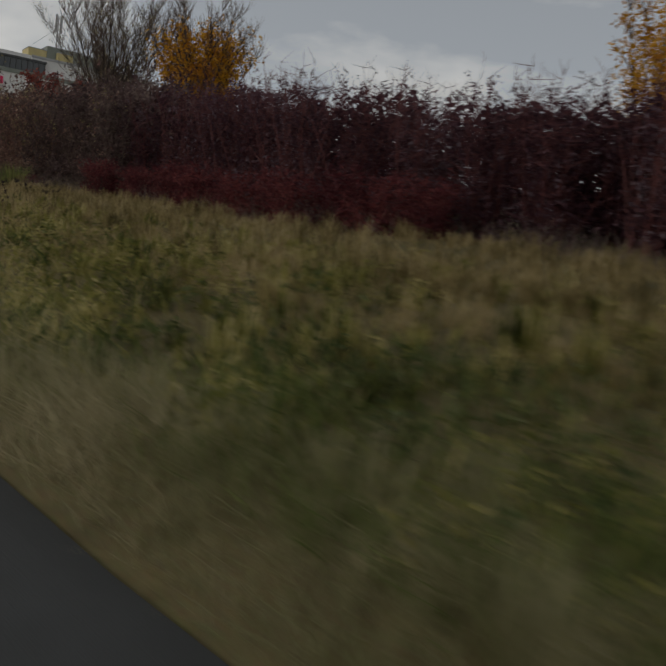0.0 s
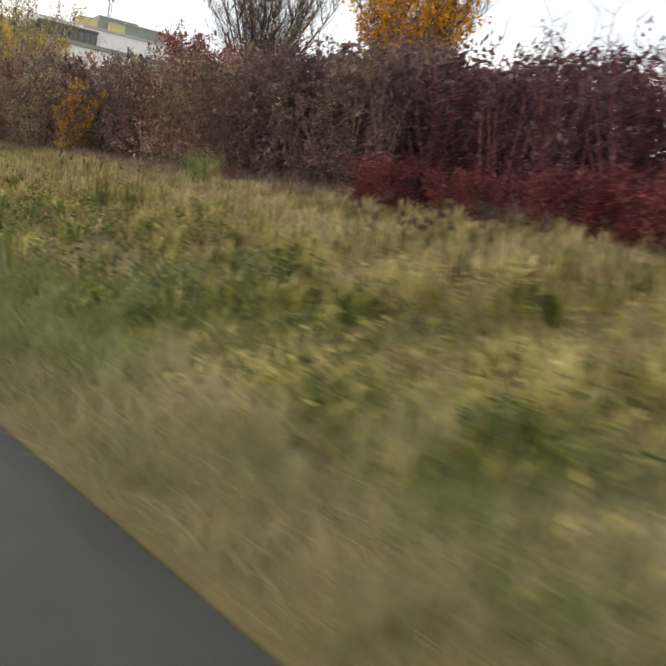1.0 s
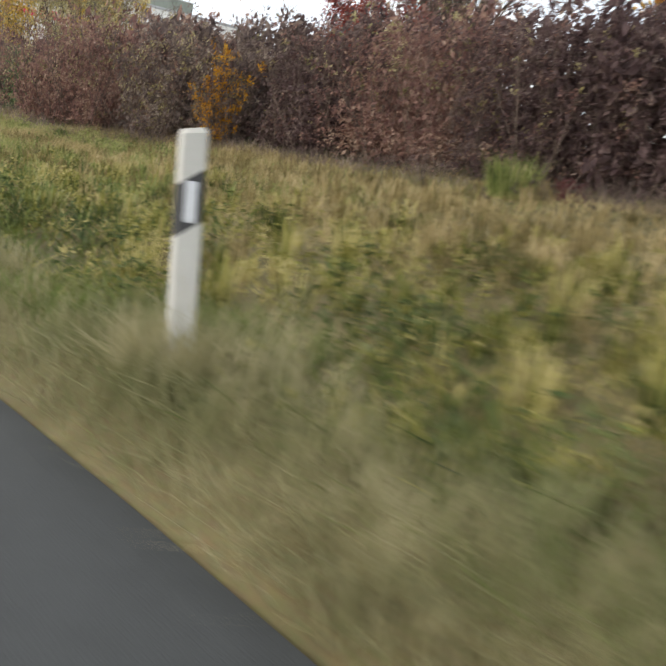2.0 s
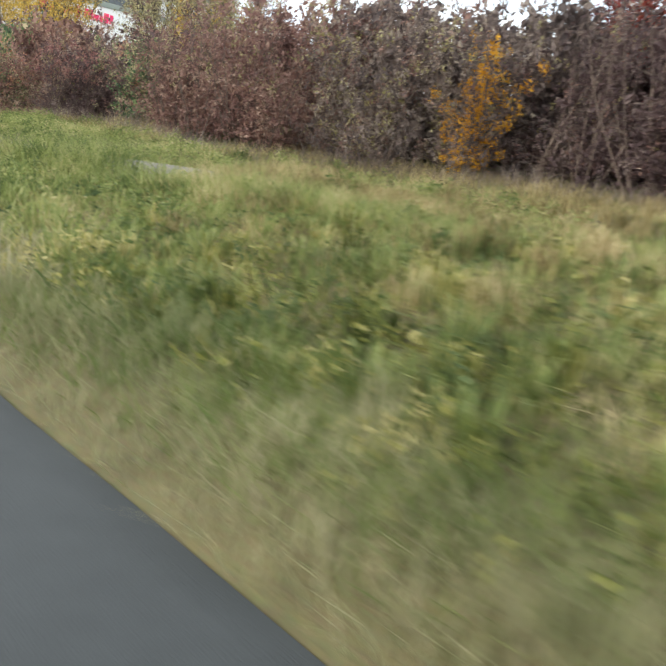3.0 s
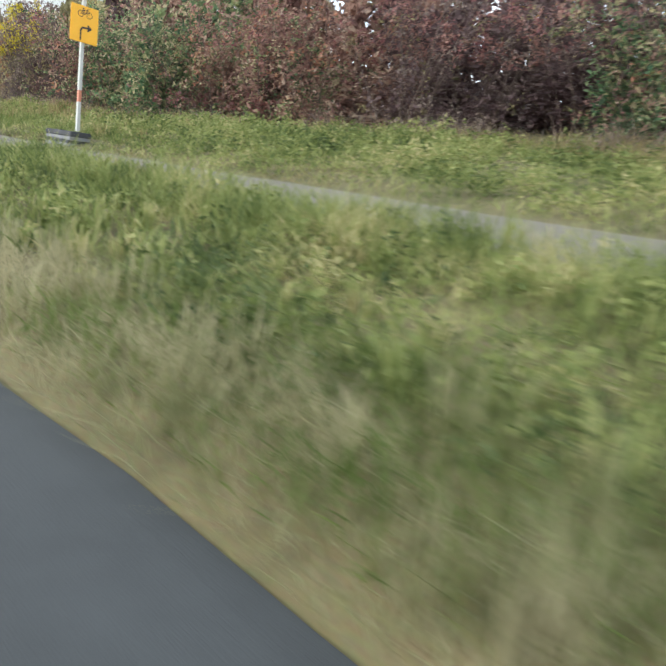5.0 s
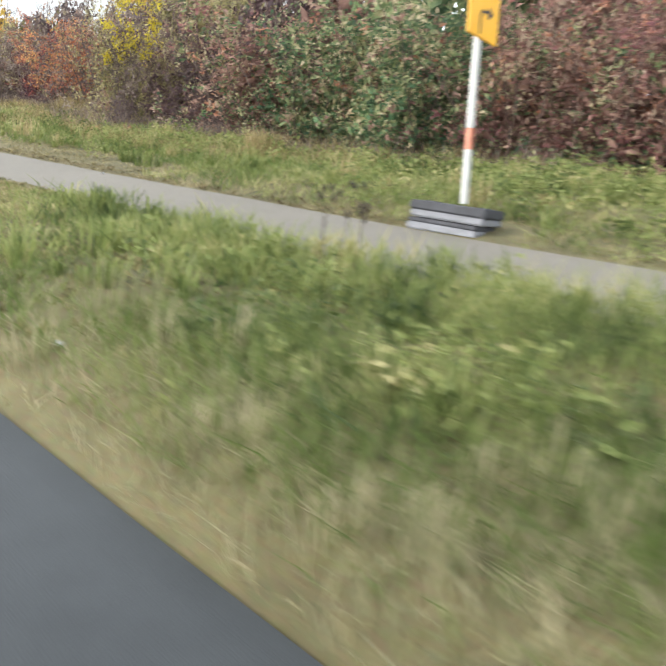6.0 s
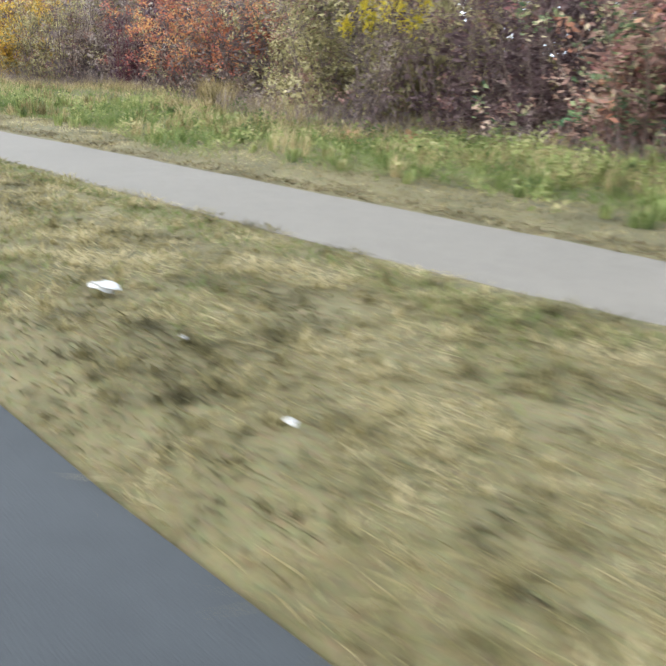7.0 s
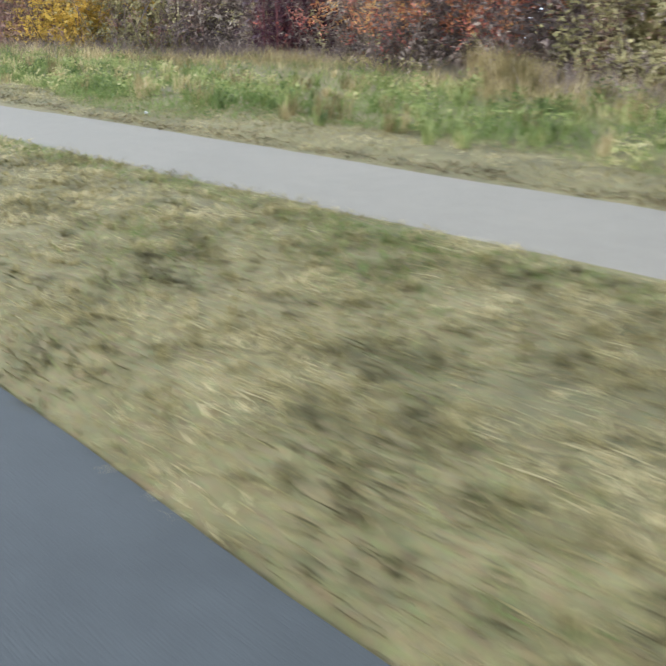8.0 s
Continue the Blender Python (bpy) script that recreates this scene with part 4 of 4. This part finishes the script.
def tree(seed, x, y, height, width, stems, n_leaf, leaf, leaf_size, name, label, lo=0.15, hi=1.0, second=None, upright=0.55, limbs=3, vase=0.0):
    """A tree: stems forking twice, fine twigs, and leaves between two heights; vase rounds off the top."""
    rnd, rs = random.Random(seed), np.random.default_rng(seed)
    root = thing(name, label, "tree", "trees behind the hedge", "", Matrix.Translation((x, y, float(ground_z(x, y)))))
    bm = bmesh.new()
    seeds = []
    twigs = bmesh.new()
    for s in range(stems):
        az, out = 2.4 * s + rnd.uniform(-0.3, 0.3), math.sqrt((s + 0.5) / stems)
        d = Vector((math.cos(az) * out * (1 - upright), math.sin(az) * out * (1 - upright), 1.0))
        foot = Vector((math.cos(az) * 0.15, math.sin(az) * 0.15, height * 0.26 if vase else -0.1))
        pts = limb(rnd, foot, d, height * rnd.uniform(0.9, 1.04) * (0.76 - vase * out ** 2 if vase else 1.0), 0.035, 0.01, 8)
        r0 = 0.0085 * height * rnd.uniform(0.6, 1.0)
        tube(bm, pts, [r0 * (1 - 0.9 * k / 8) for k in range(9)], 5)
        for k in range(1 if vase else 2, 9):
            along = (pts[k] - pts[k - 1]).normalized()
            for _ in range(limbs):
                az2 = rnd.uniform(0, 2 * math.pi)
                wide = 0.75 if vase else 0.55
                d2 = Vector((math.cos(az2) * wide, math.sin(az2) * wide, rnd.uniform(0.1, 0.5))) + along * 0.8
                l2 = width * rnd.uniform(0.20, 0.40) * (1.15 - 0.09 * k)
                side = limb(rnd, pts[k], d2, l2, 0.10, 0.04, 4)
                tube(bm, side, [r0 * 0.34, r0 * 0.27, r0 * 0.2, r0 * 0.14, r0 * 0.07], 3)
                for q in side[1:]:
                    for _ in range(3 if vase else 2):
                        az3 = rnd.uniform(0, 2 * math.pi)
                        d3 = Vector((math.cos(az3), math.sin(az3), rnd.uniform(0.4, 1.6))) + along * (0.9 if vase else 0.0)
                        tw = limb(rnd, q, d3, width * rnd.uniform(0.06, 0.13) * (1.5 if vase else 1.0), 0.14, 0.08, 2)
                        tube(twigs, tw, [r0 * 0.13, r0 * 0.10, r0 * 0.05], 3)
                        seeds += tw[1:]
    if vase:
        tube(bm, limb(rnd, Vector((0, 0, -0.1)), Vector((0, 0, 1)), height * 0.38, 0.02, 0.0, 3), [0.026 * height, 0.022 * height, 0.018 * height, 0.008 * height], 8)
    part("trunk", bm, M_BARK, root)
    part("twig_work", twigs, M_TWIG, root)
    S = np.array([tuple(p) for p in seeds])
    far = np.hypot(S[:, 0], S[:, 1])
    top = height * (hi * (1.10 - 0.28 * far / far.max()) + rs.normal(0, 0.05, len(S))) if hi < 1 else np.full(len(S), 99.0)
    T = S[(S[:, 2] > height * (lo + rs.normal(0, 0.03, len(S)))) & (S[:, 2] < top)]
    o = new("crown", leaves(T, n_leaf, leaf_size, 0.03 * width, rs, LEAF[leaf], "crown", 0.25, 4))
    o.parent = root
    if second:
        col, cnt, lo2, hi2 = second
        T = S[(S[:, 2] > height * lo2) & (S[:, 2] < height * hi2)]
        o = new("crown", leaves(T, cnt, leaf_size, 0.03 * width, rs, LEAF[col], "crown"))
        o.parent = root
    return root


tree(201, 19.3, 37.3, 8.6, 4.4, 20, 5000, "pale", 0.040, "half_bare_tree", "many-stemmed half-bare tree with a few pale yellow leaves", 0.15, 1.0, None, 0.38, 3, 0.16)
tree(202, 19.0, 28.8, 6.9, 3.9, 16, 9800, "yellow", 0.088, "orange_tree", "autumn tree, orange-yellow leaves below and bare twigs on top", 0.20, 0.84, None, 0.40, 3, 0.18)
tree(203, 15.2, 7.2, 4.9, 2.4, 9, 6000, "yellow", 0.055, "orange_tree", "slender tree with orange-yellow leaves and bare dark twigs", 0.35, 0.92, None, 0.75)
tree(204, 19.3, 64.4, 8.0, 6.5, 14, 12000, "pale", 0.065, "pale_tree", "tree with sparse pale straw-coloured leaves", 0.12, 1.0, ("olive", 5000, 0.1, 0.8), 0.5)
tree(205, 17.8, 58.6, 5.3, 3.0, 9, 9000, "mustard", 0.065, "mustard_tree", "bushy tree with dense mustard-yellow leaves", 0.1, 1.0)
tree(206, 17.0, 38.5, 4.2, 2.5, 12, 9500, "crimson", 0.068, "dark_red_tree", "small bushy tree with dark red leaves", 0.2, 1.0, None, 0.66)
tree(207, 20.0, 86.0, 7.0, 8.0, 7, 6500, "mustard", 0.09, "mustard_tree", "broad tree with mustard-yellow autumn leaves", 0.1, 1.0)
tree(210, 27.0, 100.0, 12.0, 9.5, 9, 8500, "mustard", 0.145, "mustard_tree", "tall broad tree with mustard and orange-yellow leaves", 0.12, 1.0, ("pale", 3000, 0.2, 1.0), 0.5)
tree(208, 16.5, 56.0, 5.2, 4.5, 8, 4600, "olive", 0.06, "olive_tree", "small tree with grey-green and straw leaves", 0.2, 1.0)
tree(209, 13.6, 49.6, 4.6, 2.6, 5, 1300, "olive", 0.05, "young_tree", "thin young tree with sparse leaves in the hedge gap", 0.3, 1.0)


def grass_tuft(x, y, seed, mat, label, scale=1.0):
    rs = np.random.default_rng(seed)
    root = thing("grass_tuft", label, "grass tuft")
    n = 380
    a, q = rs.uniform(0, 2 * np.pi, n), np.sqrt(rs.uniform(0, 1, n)) * 0.42
    bx, by, h = np.cos(a) * q, np.sin(a) * q, rs.uniform(0.4, 0.85, n)
    dx, dy = np.cos(a) * h * rs.uniform(0.1, 0.6, n), np.sin(a) * h * rs.uniform(0.1, 0.6, n)
    ox, oy = -np.sin(a) * 0.006, np.cos(a) * 0.006
    z = np.zeros(n)
    V = np.stack([np.stack([bx - ox, by - oy, z], -1), np.stack([bx + ox, by + oy, z], -1), np.stack([bx + dx * 0.5 + ox, by + dy * 0.5 + oy, h * 0.65], -1),
                  np.stack([bx + dx * 0.5 - ox, by + dy * 0.5 - oy, h * 0.65], -1), np.stack([bx + dx, by + dy, h], -1)], 1)
    loops = (np.arange(n)[:, None] * 5 + np.array([0, 1, 2, 3, 3, 2, 4])[None]).ravel()
    o = new("blade_tuft", array_mesh("blade_tuft", V.reshape(-1, 3), loops, np.tile([4, 3], n), mat))
    o.parent = root
    root.matrix_world = Matrix.Translation((x, y, float(ground_z(x, y)) - 0.02)) @ Matrix.Scale(scale, 4)


grass_tuft(11.2, 28.0, 1, G_GREEN, "yellow-green tussock of tall grass at the hedge foot")
for _x, _y, _s in ((1.64, 22.60, 0.42), (1.80, 22.66, 0.4)):
    grass_tuft(_x, _y, int(_x * 100), G_PALE, "pale tuft of grass round the delineator post", _s)
for _x, _y, _s in ((7.4, 63.4, 0.6), (7.9, 64.2, 0.5), (10.4, 76.4, 0.8), (10.9, 77.0, 0.85), (10.0, 75.8, 0.7)):
    grass_tuft(_x, _y, int(_y * 10), G_DRY, "tan tussock of tall dry grass at the hedge foot", _s)


def dead_stalks():
    rs = random.Random(12)
    bm = bmesh.new()
    for cx, cy, n in ((5.2, 14.75, 30), (3.7, 10.2, 5), (10.6, 20.7, 8), (6.2, 24.0, 10), (3.5, 57.6, 5)):
        for _ in range(n):
            x, y = cx + rs.gauss(0, 0.65), cy + rs.gauss(0, 0.3)
            if 3.5 < x < 5.1 and y > 52:
                x = 3.45
            z, h = float(ground_z(x, y)), rs.uniform(0.42, 0.68)
            top = Vector((x + rs.gauss(0, 0.06), y + rs.gauss(0, 0.06), z + h))
            tube(bm, [Vector((x, y, z - 0.02)), (Vector((x, y, z)) + top) / 2, top], [0.004, 0.003, 0.002], 3)
            for _ in range(3):
                c = top + Vector((rs.gauss(0, 0.03), rs.gauss(0, 0.03), rs.uniform(-0.12, 0.02)))
                tube(bm, [c, c + Vector((0, 0, 0.025)), c + Vector((0, 0, 0.05))], [0.005, 0.015, 0.004], 5)
    tagged(mesh_object("dead_stalks", bm, M_SEED), "dark dead flower stalks standing in the verge grass", "stalks", kind="stuff")


dead_stalks()


# ---------------------------------------------------------------- delineator post
def delineator(x, y, lean_x, lean_y):
    root = thing("delineator_post", "white plastic delineator post with black band beside the road", "road post")
    w, d = 0.062, 0.05

    def outline(k=1.0):
        return [(-w * k, -d * 0.55 * k), (-w * 0.72 * k, -d * k), (w * 0.72 * k, -d * k), (w * k, -d * 0.55 * k), (w * 0.80 * k, d * 0.55 * k), (w * 0.30 * k, d * k), (-w * 0.30 * k, d * k), (-w * 0.80 * k, d * 0.55 * k)]

    def slanted(z0l, z0r, z1l, z1r, k=1.0, cap=0.0):
        bm = bmesh.new()
        o = outline(k)
        n = len(o)

        def ht(px, a, b):
            return a + (b - a) * (px / (2 * w) + 0.5)
        lo = [bm.verts.new((px, py_, ht(px, z0l, z0r))) for px, py_ in o]
        hi = [bm.verts.new((px, py_, ht(px, z1l, z1r))) for px, py_ in o]
        for i in range(n):
            bm.faces.new((lo[i], lo[(i + 1) % n], hi[(i + 1) % n], hi[i]))
        if cap:
            top = [bm.verts.new((px * 0.8, py_ * 0.75, ht(px, z1l, z1r) + cap)) for px, py_ in o]
            for i in range(n):
                bm.faces.new((hi[i], hi[(i + 1) % n], top[(i + 1) % n], top[i]))
            bm.faces.new(top)
        else:
            bm.faces.new(hi)
        bm.faces.new(lo[::-1])
        return bm
    part("lower_body", slanted(-0.05, -0.05, 0.585, 0.665), M_POST, root)
    part("black_band", slanted(0.585, 0.665, 0.795, 0.875, 0.985), M_BLACK, root)
    part("head", slanted(0.795, 0.875, 0.995, 1.015, 1.0, 0.022), M_POST, root)
    bm = bmesh.new()
    box(bm, -0.026, 0.026, -d - 0.006, -d + 0.004, 0.650, 0.815, 0.004)
    part("reflector", bm, M_REFLECT, root)
    root.matrix_world = Matrix.Translation((x, y, float(ground_z(x, y)))) @ Euler((lean_y, lean_x, 0)).to_matrix().to_4x4() @ Euler((0, 0, radians(-20))).to_matrix().to_4x4() @ Matrix.Diagonal((1, 1, 1.04, 1))
    return root


delineator(1.75, 22.70, radians(2), radians(-8))


# ---------------------------------------------------------------- detour sign on the path edge
def flat_letter(bm, pts, y, t):
    """A flat printed shape from an outline in (x, z), lying on a plate."""
    f = [bm.verts.new((px, y, pz)) for px, pz in pts]
    b = [bm.verts.new((px, y + t, pz)) for px, pz in pts]
    n = len(pts)
    bm.faces.new(f)
    bm.faces.new(b[::-1])
    for i in range(n):
        bm.faces.new((f[i], b[i], b[(i + 1) % n], f[(i + 1) % n]))


def ring(bm, cx, cz, r, t, y):
    n = 16
    a = [bm.verts.new((cx + math.cos(2 * math.pi * k / n) * r, y, cz + math.sin(2 * math.pi * k / n) * r)) for k in range(n)]
    b = [bm.verts.new((cx + math.cos(2 * math.pi * k / n) * (r - t), y, cz + math.sin(2 * math.pi * k / n) * (r - t))) for k in range(n)]
    for k in range(n):
        bm.faces.new((a[k], a[(k + 1) % n], b[(k + 1) % n], b[k]))


def bar(bm, x0, z0, x1, z1, t, y):
    d = Vector((x1 - x0, z1 - z0)).normalized() * t / 2
    p = Vector((-d.y, d.x))
    flat_letter(bm, [(x0 + p.x, z0 + p.y), (x0 - p.x, z0 - p.y), (x1 - p.x, z1 - p.y), (x1 + p.x, z1 + p.y)], y, 0.0008)


def base_plates(x, y, turn):
    made = []
    for k in range(2):
        root = thing("base_plate", "grey recycled-plastic sign base plate, stacked beside the path", "base plate", "stacked base plates")
        thick = 0.135 if k else 0.10
        bm = bmesh.new()
        box(bm, -0.335 - 0.02 * k, 0.335 + 0.02 * k, -0.17 - 0.015 * k, 0.17 + 0.015 * k, 0.058, thick, 0.014)
        part("plate", bm, M_RUBBER, root)
        # paler grey band along the bottom, below the darker slab
        bm = bmesh.new()
        box(bm, -0.34, 0.34, -0.18, 0.18, 0.0, 0.062, 0.012)
        part("worn_rim", bm, M_RUBBERLT, root, "lighter lower edge")
        for sx in (-0.24, 0.24):
            bm = bmesh.new()
            box(bm, sx - 0.06, sx + 0.06, -0.05, 0.05, thick - 0.006, thick + 0.006, 0.003)
            part("grip", bm, M_RUBBER, root)
        root.matrix_world = pose(x + 0.015 * k, y - 0.02 * k, float(bank_z(x)) - 0.06 + 0.108 * k, 0, 0, turn + 3 * k)
        made.append(root)
    return made


def detour_sign(x, y, z, lean_x, lean_y):
    root = thing("detour_sign", "yellow bicycle detour sign and small white sign on a white pole", "traffic sign")
    s = 0.027
    bands = [(0.0, 0.46, M_POLE), (0.46, 0.64, M_POLERED), (0.64, 2.45, M_POLE)]
    for z0, z1, m in bands:
        bm = bmesh.new()
        box(bm, -s, s, -s, s, z0, z1, 0.004)
        part("pole_band", bm, m, root, "orange-red reflective band" if m is M_POLERED else "")
    bm = bmesh.new()
    box(bm, -0.24, 0.24, -s - 0.024, -s - 0.004, 1.37, 1.93, 0.006)
    plate = part("yellow_plate", bm, M_YELLOW, root, "yellow plate with bicycle symbol and bent arrow")
    yy = -s - 0.0275
    bm = bmesh.new()
    bar(bm, -0.065, 1.40, -0.065, 1.555, 0.026, yy)
    bar(bm, -0.065, 1.548, -0.04, 1.598, 0.026, yy)
    bar(bm, -0.045, 1.592, 0.06, 1.600, 0.026, yy)
    flat_letter(bm, [(0.05, 1.655), (0.05, 1.540), (0.135, 1.600)], yy, 0.0008)
    part("arrow", bm, M_INK, plate, "dark bent arrow pointing right")
    bm = bmesh.new()
    ring(bm, -0.075, 1.80, 0.052, 0.010, yy)
    ring(bm, 0.075, 1.80, 0.052, 0.010, yy)
    for a in ((-0.075, 1.80, -0.03, 1.865), (-0.03, 1.865, 0.045, 1.865), (0.045, 1.865, 0.0, 1.80), (0.0, 1.80, -0.075, 1.80), (0.0, 1.80, -0.038, 1.885), (0.075, 1.80, 0.04, 1.89), (0.04, 1.89, 0.07, 1.895), (-0.06, 1.887, -0.02, 1.887)):
        bar(bm, *a, 0.010, yy)
    part("bicycle_symbol", bm, M_INK, plate, "dark bicycle symbol")
    bm = bmesh.new()
    box(bm, -0.30, 0.30, -s - 0.024, -s - 0.004, 2.09, 2.37, 0.006)
    small = part("white_plate", bm, M_WHITE, root, "small white plate with one line of print")
    bm = bmesh.new()
    bar(bm, -0.23, 2.23, 0.23, 2.23, 0.075, yy)
    part("print_bar", bm, M_INKBLUE, small)
    for zc in (1.46, 1.84, 2.15, 2.31):
        bm = bmesh.new()
        box(bm, -0.045, 0.045, -s - 0.003, s + 0.006, zc - 0.015, zc + 0.015, 0.002)
        part("clamp", bm, M_STEEL, root)
    root.matrix_world = Matrix.Translation((x, y, z)) @ Euler((lean_y, lean_x, radians(6))).to_matrix().to_4x4()
    return root


base_plates(5.29, 58.14, 96)
detour_sign(5.48, 58.19, 1.11, radians(3.2), radians(-7.5))


# ---------------------------------------------------------------- retail building far behind the trees
RETAIL = Matrix.Translation((63.2, 160.7, 12.4)) @ Euler((0, 0, -0.19)).to_matrix().to_4x4() @ Matrix.Translation((-9.43, -0.6, 0))


def retail_building():
    root = thing("retail_building", "white retail building with red sign lettering and rooftop boxes", "building")
    root.matrix_world = RETAIL @ Matrix.Diagonal((0.505, 0.505, 0.876, 1))

    def block(name, mat, u0, u1, d0, d1, z0, z1, label="", parent=None):
        bm = bmesh.new()
        box(bm, u0, u1, d0, d1, z0, z1)
        return part(name, bm, mat, parent or root, label)
    block("lower_wall", M_WALL, -32, 78, 0, 60, -9.9, 13.2, "white clad wall")
    block("parapet_fascia", M_GREENROOF, -32.3, 78.3, -0.5, 0.0, 13.2, 14.1, "green-grey parapet fascia")
    block("terrace_floor", M_WALLGREY, -32, 78, 0.0, 8.0, 13.2, 13.4)
    block("upper_wall", M_WALL, 24.4, 76, 3.0, 50, 13.4, 18.1, "white clad upper storey")
    block("upper_wall", M_WALL, 5.8, 24.4, 5.5, 50, 13.4, 18.3)
    block("upper_wall", M_WALL, -30, 3.5, 7.0, 50, 13.4, 16.4)
    block("canopy", M_WALLDARK, 8.0, 29.6, 0.4, 5.5, 16.6, 17.05, "dark canopy edge")
    # dark sheet across the recess back, its shade put into the colour
    block("recess_panel", M_WALLDARK, 6.4, 9.8, 5.2, 5.5, 13.5, 16.5)
    win = block("window_band", M_GLASS, 9.8, 29.0, 1.0, 1.2, 13.5, 16.6, "dark glazed window band")
    for k in range(10):
        u = 9.8 + 19.2 * k / 9
        block("mullion", M_WALLDARK, u - 0.16, u + 0.16, 0.75, 1.0, 13.5, 16.6, "", win)
    block("roof_edge", M_WALLGREY, 24.2, 76.3, 2.7, 3.0, 17.7, 18.25)
    # yellowish blocks stand for the boxes' left faces, yellow light put into their colour
    for u0, u1, d0, z0, z1, mat in ((24.0, 31.0, 8.6, 18.1, 20.3, M_CREAM), (31.0, 46.0, 8.0, 18.1, 21.3, M_GREENROOF), (34.5, 40.5, 5.0, 18.1, 20.1, M_CREAM), (40.5, 57.0, 5.4, 18.1, 20.7, M_GREENROOF)):
        block("rooftop_box", mat, u0, u1, d0, d0 + 12.0, z0, z1)
        block("rooftop_cap", M_WALLGREY, u0 - 0.15, u1 + 0.15, d0 - 0.2, d0 + 12.0, z1, z1 + 0.18)
    for k in range(9):
        u = -28 + 3.4 * k
        block("facade_window", M_GLASS, u, u + 2.2, 6.9, 7.0, 14.6, 16.0)
    sign = block("sign_band", M_WALL, -12, 16, -0.08, 0.0, 9.8, 12.6)
    u = -9.6
    for k, wd in enumerate((2.4, 1.8, 1.9, 0.9, 1.9)):
        block("sign_letter_bar", M_SIGNRED, u, u + wd, -0.4, -0.08, 10.4, 11.6 if k else 12.1, "", sign)
        u += wd + 0.35
    bm = bmesh.new()
    n = 20
    c0, ring0 = bm.verts.new((2.5, -0.4, 11.25)), []
    for k in range(n):
        r = 1.35 if k % 2 else 1.0
        ring0.append(bm.verts.new((2.5 + math.cos(2 * math.pi * k / n) * r, -0.4, 11.25 + math.sin(2 * math.pi * k / n) * r)))
    for k in range(n):
        bm.faces.new((c0, ring0[(k + 1) % n], ring0[k]))
    bmesh.ops.solidify(bm, geom=bm.faces[:], thickness=-0.3)
    part("sign_emblem", bm, M_SIGNRED, sign)
    u = 4.5
    for k, wd in enumerate((2.7, 1.6, 1.1, 1.6, 1.1)):
        block("sign_letter_bar", M_SIGNRED, u, u + wd, -0.4, -0.08, 10.4, (12.1, 11.5, 11.5, 12.1, 12.0)[k], "", sign)
        u += wd + 0.3
    return root


retail_building()


def antenna_mast():
    root = thing("antenna_mast", "grey lattice antenna mast with panel antennas on the roof", "antenna mast")
    base = RETAIL @ Matrix.Translation((17.7, 5.05, 18.65)) @ Matrix.Scale(1.45, 4)
    bm = bmesh.new()
    for sx, sy in ((-0.22, -0.22), (0.22, -0.22), (0, 0.25)):
        tube(bm, [Vector((sx, sy, 0)), Vector((sx * 0.7, sy * 0.7, 4.6))], [0.06, 0.05], 6)
    for k in range(6):
        z0 = k * 0.75
        tube(bm, [Vector((-0.22, -0.22, z0)), Vector((0.22, -0.22, z0 + 0.75))], [0.03, 0.03], 4)
        tube(bm, [Vector((0.22, -0.22, z0)), Vector((0, 0.25, z0 + 0.75))], [0.03, 0.03], 4)
    part("lattice", bm, M_STEEL, root)
    for sx in (-0.42, 0.30):
        bm = bmesh.new()
        box(bm, sx - 0.12, sx + 0.12, -0.45, -0.27, 2.2, 4.7, 0.03)
        part("panel_antenna", bm, M_WALLGREY, root)
    bm = bmesh.new()
    tube(bm, [Vector((0, 0, 3.0)), Vector((-3.2, 0.5, 0.0))], [0.03, 0.03], 4)
    part("guy_wire", bm, M_STEEL, root)
    root.matrix_world = base


antenna_mast()


# ---------------------------------------------------------------- litter
def litter(x, y, size, seed, label, mat=None):
    bm = bmesh.new()
    bmesh.ops.create_icosphere(bm, subdivisions=2, radius=size)
    rnd = random.Random(seed)
    for v in bm.verts:
        v.co = Vector((v.co.x * 1.3, v.co.y * 0.9, v.co.z * 0.5)) * rnd.uniform(0.6, 1.25)
    ob = mesh_object("crumpled_paper", bm, mat or M_LITTER)
    ob.location = (x, y, float(ground_z(x, y)) + size * 0.4 + 0.03)
    ob.rotation_euler = (rnd.uniform(-0.4, 0.4), rnd.uniform(-0.4, 0.4), rnd.uniform(0, 6))
    tagged(ob, label, "litter", "bits of litter")


litter(1.97, 65.53, 0.062, 12, "large crumpled white paper in the short grass")
litter(1.90, 64.71, 0.012, 13, "tiny white scrap in the short grass")
litter(1.72, 63.80, 0.020, 14, "small pale scrap near the road edge")
litter(1.72, 68.58, 0.024, 1, "crumpled white paper in the short grass")
litter(1.83, 68.24, 0.022, 2, "small crumpled white paper near the road")
litter(2.02, 68.37, 0.014, 6, "small pale scrap in the short grass")
litter(2.23, 68.62, 0.020, 7, "small greenish scrap in the short grass", M_LITTERGREEN)
litter(1.51, 19.00, 0.040, 3, "white scrap in the roadside grass")
litter(1.68, 18.48, 0.025, 8, "small white scrap in the roadside grass")
litter(5.33, 77.91, 0.030, 4, "tiny white scrap on the mown strip")
litter(4.80, 63.30, 0.022, 9, "tiny white scrap at the path edge")
litter(2.45, 60.91, 0.020, 10, "small white scrap in the dry grass")
litter(2.09, 45.54, 0.022, 5, "small pale scrap in the verge")
litter(1.54, 57.29, 0.024, 11, "pale scrap in the roadside grass")
